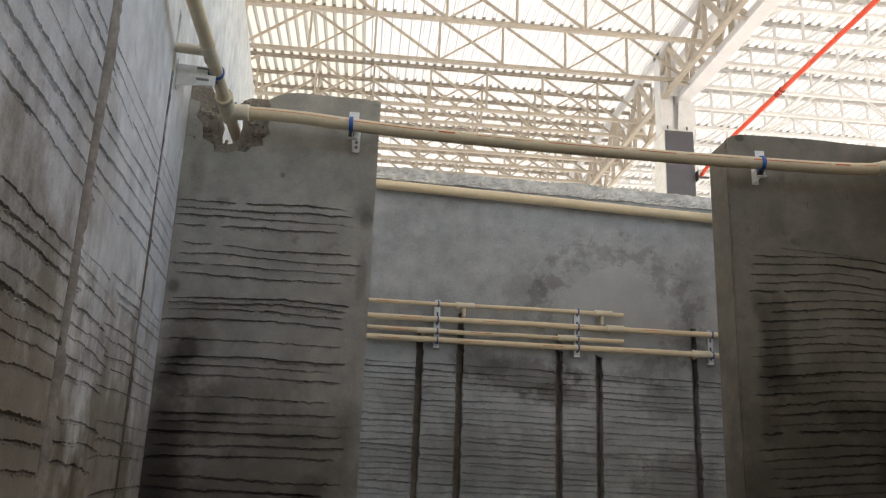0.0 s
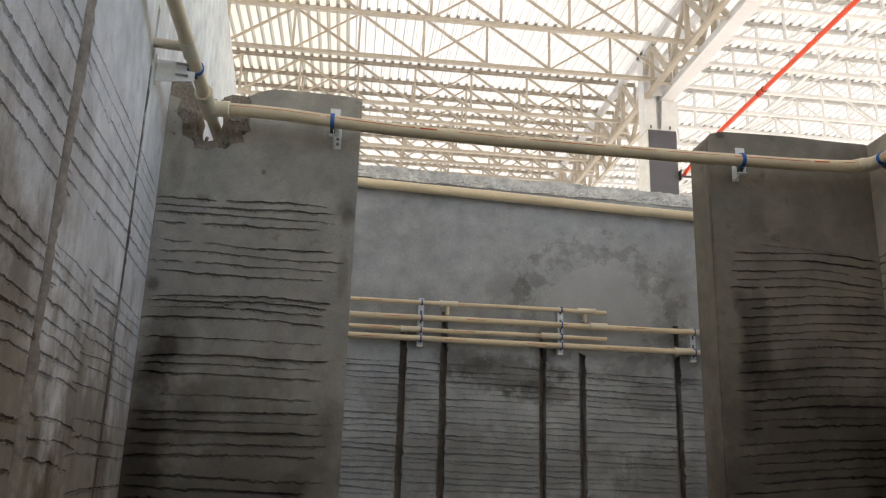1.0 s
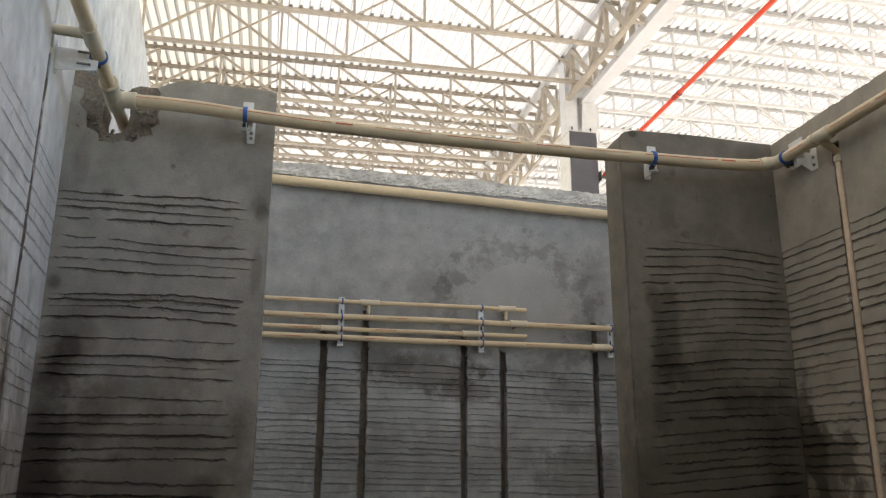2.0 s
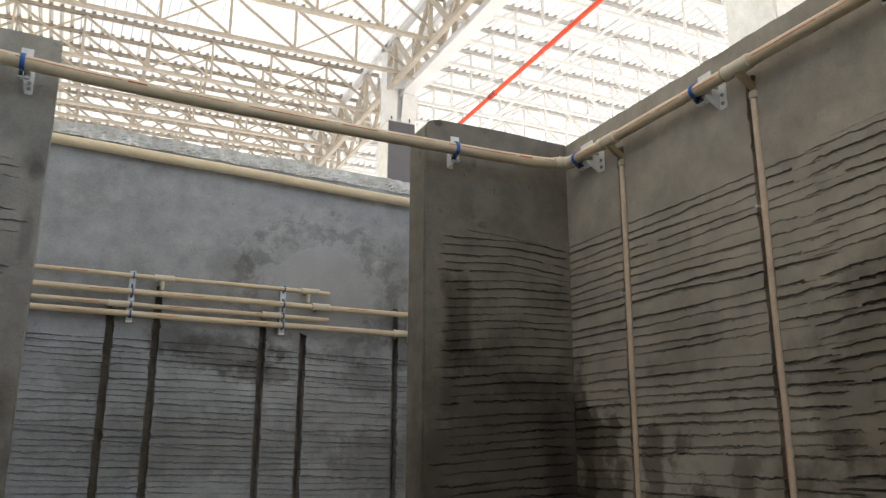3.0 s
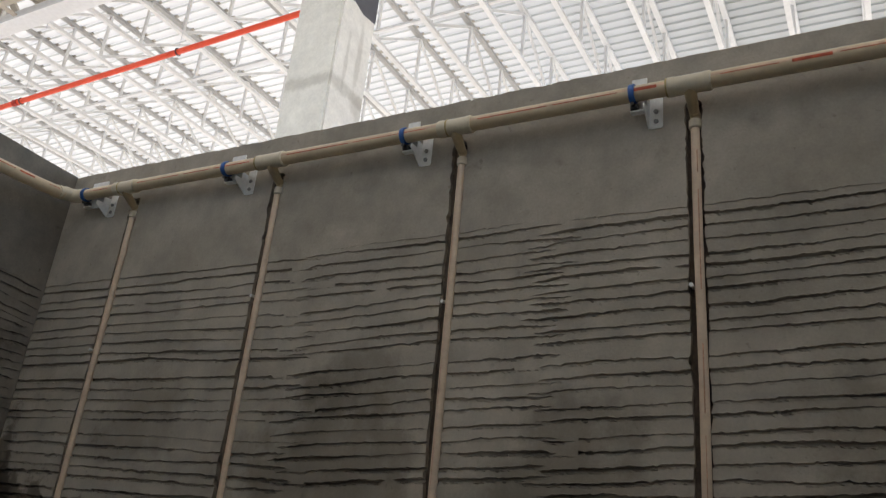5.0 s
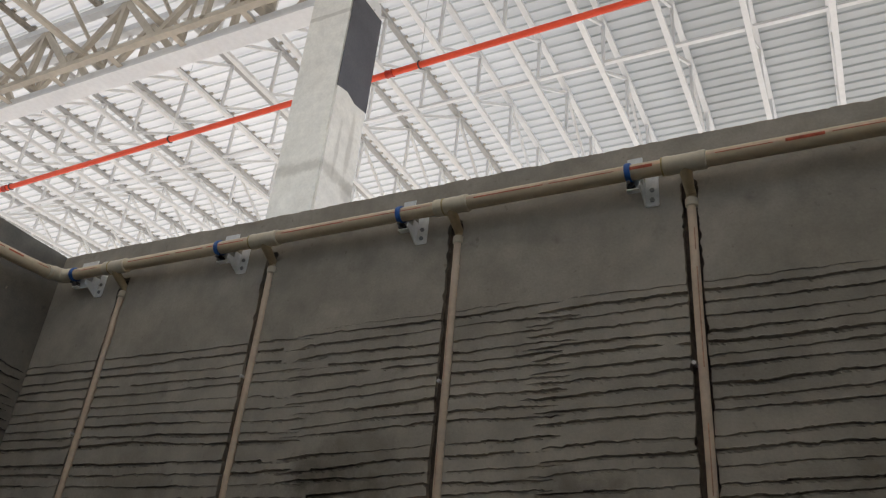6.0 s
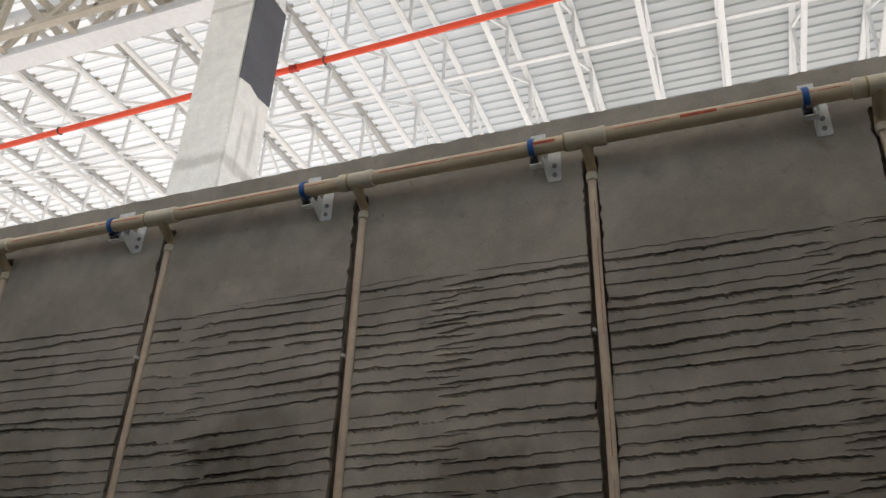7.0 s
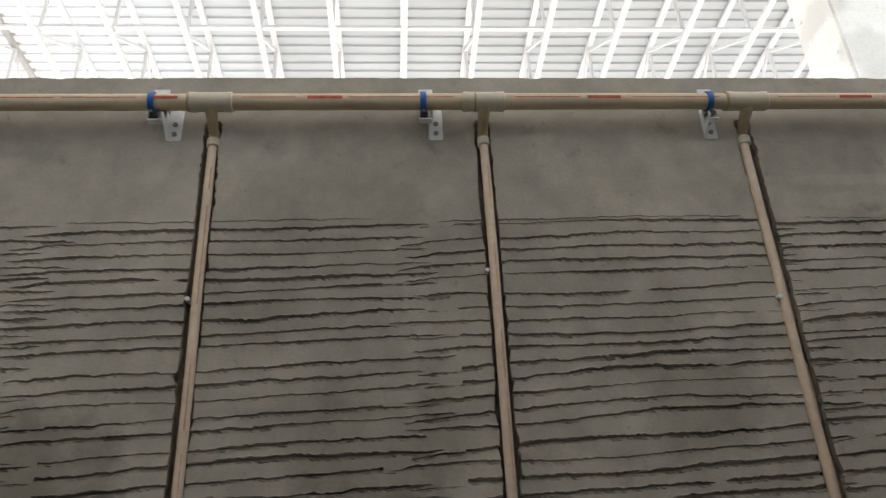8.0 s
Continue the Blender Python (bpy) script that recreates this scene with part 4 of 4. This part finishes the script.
# a pale orange band under the printed dashes
stripes(t, (a, b), R1 - 0.0003, (-1, 0, 0.12), [(u, u + 0.5, 2.2) for u in np.arange(0.05, 6.2, 0.52)], mat=pale_band)

# north header and corner elbow
t = thing("header_pipe", "beige plastic water header pipe crossing the wall opening", "pipe", "header pipes", (0, 0, 0))
ZL = 3.217
SAG = [(-0.70, ZL), (-0.55, 3.217), (-0.42, 3.213), (-0.2, 3.197), (0.02, 3.184), (0.5, 3.169), (0.9, 3.163), (1.24, 3.161), (1.76, 3.163), (1.95, 3.168), (XH - 0.06, 3.176)]
part("pipe", tube([(x, YH - 0.004, z) for x, z in SAG], RN, 24), beige, t, smooth=True)
part("elbow", tube([(XH - 0.085, YH - 0.003, 3.175), (XH - 0.06, YH, ZH - 0.007)] + arc((XH, YH, ZH), (0, YH, ZH), (XH, 0, ZH), 0.042) + [(XH, YH - 0.075, ZH)], 0.0305, 20), beige_light, t, "pale beige plastic elbow", smooth=True)
dash, u = [], 0.03
while u < 2.7:
    n_ = rng.uniform(0.15, 0.42)
    dash.append((u, min(u + n_, 2.74), rng.choice([0.5, 0.7, 0.8])))
    if rng.uniform() < 0.6:
        dash.append((u + n_ + 0.02, u + n_ + 0.09, 1.5))
        n_ += 0.12
    u += n_ + rng.uniform(0.02, 0.08)
for (x0, z0), (x1, z1) in zip(SAG, SAG[1:]):
    n_ = x1 - x0
    clip = [(max(p + -0.70 - x0, 0.0), min(q + -0.70 - x0, n_), w) for p, q, w in dash]
    stripes(t, ((x0, YH - 0.004, z0), (x1, YH - 0.004, z1)), RN, (0, -1, 0.25), [c for c in clip if c[1] - c[0] > 0.01])

# west header, runs on through the broken corner
hd = Vector((0.022, -1, 0)).normalized()
H0 = Vector((-0.727, YH - 0.004, ZL))
t = thing("header_pipe", "beige plastic water header pipe passing through the broken wall corner", "pipe", "header pipes", (0, 0, 0))
part("pipe", tube(wobble(H0 + hd * 0.05, H0 + hd * 3.4, 10, 0.001, 6), R1, 24), beige, t, smooth=True)
part("pipe_stub", tube([H0 - hd * 0.05, H0 - hd * 0.32], R1, 24), beige, t, smooth=True)
tee = part("tee", sleeve(H0 + hd * 0.13, H0 - hd * 0.07, 0.0325, 0.0015), beige_light, t, "pale beige plastic tee fitting", smooth=True)
bm = bmesh.new()
bmesh.ops.create_uvsphere(bm, u_segments=20, v_segments=12, radius=0.0365, matrix=Matrix.Translation(H0))
part("tee_body", bm, beige_light, tee, smooth=True)
part("collar", sleeve(H0 + hd * 0.122, H0 + hd * 0.136, 0.0345, 0.001), beige_light, tee, smooth=True)
part("branch", sleeve(H0, H0 + Vector((0.085, 0, 0)), 0.0325, 0.0015), beige_light, tee, smooth=True)
for s_ in (0.495, 1.5, 2.5):
    c = H0 + hd * s_
    k = (c - WA).dot(wout)
    tee = part("tee", sleeve(c + hd * 0.06, c - hd * 0.06, 0.0265, 0.0015), beige_light, t, "pale beige plastic tee fitting", smooth=True)
    part("branch", tube([c, c - wout * (k + 0.004)], 0.0175, 16), beige_light, tee, smooth=True)


# ---- drop pipes in the chases ----
def drop(at, label, z1, r=R2, mat=pinkish, tip=0.0):
    p = thing("drop_pipe", label, "pipe", "drop pipes", at)
    rng = np.random.default_rng(int(abs(at[1]) * 1000) + 5)
    part("pipe", tube([(rng.normal(0, 0.0015), rng.normal(0, 0.003) + tip * min(max(3.1 - z, 0), 2), z) for z in np.linspace(0.02, z1, 9)], r, 18), mat, p, smooth=True)
    part("socket", sleeve((0, 0, z1 - 0.022), (0, 0, z1 + 0.006), r + 0.004, 0.0015), beige_light, p, smooth=True)
    return p


NAIL = [2.50, 2.67, 2.595, 2.59, 2.66, 2.57, 2.6, 2.6]
for d, z, tip in zip(DROPS, NAIL, LEAN):
    p = drop((XE + 0.002, d, 0), "dusty beige plastic drop pipe set in a wall chase", ZH - 0.088, tip=tip)
    rng = np.random.default_rng(int(d * 100) + 900)
    u, marks = 1.3, []
    while u < 2.95:
        n_ = rng.uniform(0.08, 0.3)
        marks.append((u, min(u + n_, 3.0), rng.choice([0.5, 0.8])))
        u += n_ + rng.uniform(0.05, 0.2)
    stripes(p, ((0, 3.1 * tip, 0), (0, 0.1 * tip, 3)), R2 + 0.0016, (-0.75, 0.35 if d > 0.6 else -0.25, 0), marks, 0.004, faded)
    part("nail", tube([(-0.02, 0.020 + tip * (3.1 - z), z), (0.03, 0.022 + tip * (3.1 - z), z + 0.004)], [0.006, 0.004], 8), zinc, p, "bright nail head")
for i, c in enumerate(WCH[:3]):
    q = WA + wdir * c - wout * (0.018 if i == 0 else 0.010)
    p = drop((q.x, q.y, 0), "mortar-smeared plastic drop pipe set in a wall chase", 3.16 if i == 0 else 3.2, 0.0150, smeared)
    rng = np.random.default_rng(60 + i)
    zs = np.arange(0.05, 3.12, 0.016)
    rad = (0.0195 if i == 0 else 0.0235) + wander(rng, zs, 0.003, 0.08) + rng.normal(0, 0.0012, len(zs))
    side = wander(rng, zs, 0.004, 0.12)
    part("mortar_smear", tube([tuple(wdir * a + Vector((0, 0, z))) for a, z in zip(side, zs)], list(np.clip(rad, 0.012, 0.03)), 12), smeared if i == 0 else mortar_fill, p, "rough brown mortar smeared over the pipe", smooth=True)


# ---- pipe brackets ----
def bracket(at, turn, off=0.067, shift=0.055, low=-0.090, wide=0.040, studs=False, bore=R1):
    """Wall plate, arm, slotted rail and blue clamp. Local x runs along the pipe, y into the wall, z up; the origin is the pipe's centre."""
    t = thing("pipe_bracket", "white steel angle bracket with blue clamp round the header pipe", "pipe bracket", "pipe brackets")
    p = part("wall_plate", box(shift, shift + wide, off - 0.004, off, low, 0.019, 0.003), zinc, t)
    for z in (-0.034, low + 0.022):
        part("bolt", tube([(shift + wide / 2, off - 0.004, z), (shift + wide / 2, off - 0.009, z)], 0.0075, 6), bolt_steel, p, "grey bolt head")
    bm = bmesh.new()
    pts = [(off - 0.004, low), (off - 0.004, -0.005), (0.034, -0.005), (0.030, -0.034), (-0.004, -0.036), (-0.004, -0.072 if studs else -0.052)]
    f = [bm.verts.new((shift - 0.003, y, z)) for y, z in pts]
    g = [bm.verts.new((shift + 0.001, y, z)) for y, z in pts]
    bm.faces.new(f)
    bm.faces.new(g[::-1])
    for i in range(6):
        bm.faces.new((f[i], f[(i + 1) % 6], g[(i + 1) % 6], g[i]))
    bmesh.ops.recalc_face_normals(bm, faces=bm.faces)
    part("arm", bm, zinc, t)
    if studs:
        for z in (-0.016, -0.058):
            part("stud", tube([(shift - 0.012, 0.062, z), (shift - 0.012, 0.018, z)], 0.0045, 8), bolt_steel, t, "grey threaded stud")
    rail = part("rail", box(-0.008, max(shift + 0.001, 0.034), 0.0285, 0.0335, -0.054, 0.070, 0.001), zinc, t)
    part("rail_lip", box(-0.008, 0.030, 0.010, 0.0285, -0.054, -0.050), zinc, rail)
    bm = bmesh.new()
    n = 28
    rings = []
    for k in range(n):
        a = 2 * math.pi * k / n
        rings.append([bm.verts.new((x, r * math.sin(a), r * math.cos(a))) for x, r in ((-0.005, bore + 0.0004), (-0.005, bore + 0.005), (-0.002, bore + 0.0062), (0.009, bore + 0.0062), (0.012, bore + 0.005), (0.012, bore + 0.0004))])
    for k in range(n):
        p0, p1 = rings[k], rings[(k + 1) % n]
        for i in range(6):
            bm.faces.new((p0[i], p1[i], p1[(i + 1) % 6], p0[(i + 1) % 6]))
    bmesh.ops.recalc_face_normals(bm, faces=bm.faces)
    part("clamp", bm, blue, t, "blue plastic pipe clamp", smooth=True)
    part("clamp_bolt", tube([(0.004, 0.034, -0.034), (0.004, -0.010, -0.038)], 0.006, 8), dark_metal, t, "dark clamp bolt")
    part("clamp_foot", box(-0.006, 0.016, 0.004, 0.03, -0.047, -0.030, 0.002), dark_metal, t, "dark clamp foot")
    t.matrix_world = Matrix.Translation(at) @ Matrix.Rotation(turn, 4, "Z")
    return t


for y, sh in ((2.965, 0.087), (2.162, 0.06), (1.357, 0.038), (0.568, 0.037), (-0.205, 0.022), (-1.056, 0.0), (-1.83, 0.03), (-2.6, 0.03)):
    bracket((XH, y, ZH), -math.pi / 2, 0.067, sh)
for x, z, low in ((-0.232, 3.200, -0.078), (1.527, 3.163, -0.058)):
    bracket((x, YH - 0.003, z), 0.0, 0.112, 0.012, low, 0.030, bore=RN)
c = H0 + hd * 0.345
bracket(tuple(c), math.pi / 2 + math.atan2(-wdir.x, -wdir.y) * -1, (c - WA).dot(wout), -0.035, studs=True)
c = H0 + hd * 1.35
bracket(tuple(c), math.pi / 2 + math.atan2(-wdir.x, -wdir.y) * -1, (c - WA).dot(wout), -0.035, studs=True)

# ---- pipes on the back wall ----
t = thing("overflow_pipe", "thick beige plastic pipe under the top of the back wall", "pipe", "", (0, 0, 0))
part("pipe", tube(wobble((-1.4, YB - 0.06, 4.026), (3.5, YB - 0.06, 3.845), 10, 0.002, 30), 0.038, 24), beige, t, smooth=True)
YP = YB - 0.075
for x0, x1, z, r, fit in ((-1.3, 1.845, 3.050, 0.0165, (0.62, 1.69)), (-1.3, 2.66, 2.935, 0.0215, (1.78,)), (-1.3, 1.845, 2.845, 0.0165, (0.33, 1.40)), (-1.3, 2.65, 2.775, 0.0215, (2.45,))):
    t = thing("supply_pipe", "thin beige plastic supply pipe clipped to strut rails", "pipe", "supply pipes", (0, 0, 0))
    part("pipe", tube(wobble((x0, YP, z + 0.004), (x1, YP, z - 0.01), 8, 0.002, int(z * 100)), r, 18), beige, t, smooth=True)
    for f in fit:
        tee = part("tee", sleeve((f - 0.07, YP, z - 0.004), (f + 0.07, YP, z - 0.004), r + 0.006, 0.0015), beige_light, t, "pale beige plastic fitting", smooth=True)
        part("branch", tube([(f - 0.02, YP, z - 0.01), (f - 0.02, YB + 0.02, z - 0.025)], 0.014, 12), beige_light, tee, smooth=True)
    stripes(t, ((x0, YP, z), (x1, YP, z - 0.006)), r, (0, -1, 0), [(u, u + 0.16, 0.7) for u in np.arange(1.2 + z % 0.3, x1 - x0 - 0.3, 0.62)])


def strut(x, z0, z1, pipes):
    t = thing("strut_rail", "upright galvanised strut rail with blue pipe clips", "pipe bracket", "strut rails", (x, YB, 0))
    bm = box(-0.021, 0.021, -0.050, -0.046, z0, z1)
    rail = part("rail", bm, galvanised, t)
    for sx in (-0.021, 0.018):
        part("rail_side", box(sx, sx + 0.003, -0.046, -0.001, z0, z1), galvanised, rail)
    n = int((z1 - z0) / 0.07)
    for k in range(n):
        z = z0 + 0.035 + k * 0.07
        # each slot is a dark plate on the rail's face, for its shaded opening
        part("slot", box(-0.006, 0.006, -0.0512, -0.0495, z - 0.015, z + 0.015), dark_metal, rail)
    for z, r in pipes:
        part("clip", tube([(0.004, -0.075 + (r + 0.003) * math.sin(a), z + (r + 0.003) * math.cos(a)) for a in [2 * math.pi * k / 16 for k in range(17)]], 0.0055, 8), blue, t, "blue plastic pipe clip", smooth=True)
    part("foot", box(-0.022, 0.022, -0.052, -0.001, z0 - 0.012, z0), zinc, t)
    return t


four = [(3.05, 0.0165), (2.93, 0.0215), (2.842, 0.0165), (2.772, 0.0215)]
strut(0.412, 2.73, 3.085, four)
strut(1.489, 2.715, 3.075, four)
strut(2.545, 2.71, 2.965, [(2.926, 0.0215), (2.766, 0.0215)])
for x in (0.602, 1.672):
    t = thing("stub_fitting", "short beige plastic stub pipe at the head of a chase", "pipe", "stub fittings", (x, YB - 0.012, 2.93))
    part("stub", tube([(0.01, 0.03, 0.05), (0.01, -0.05, 0.04), (0.01, -0.06, 0.11)], 0.013, 12), beige_light, t, smooth=True)
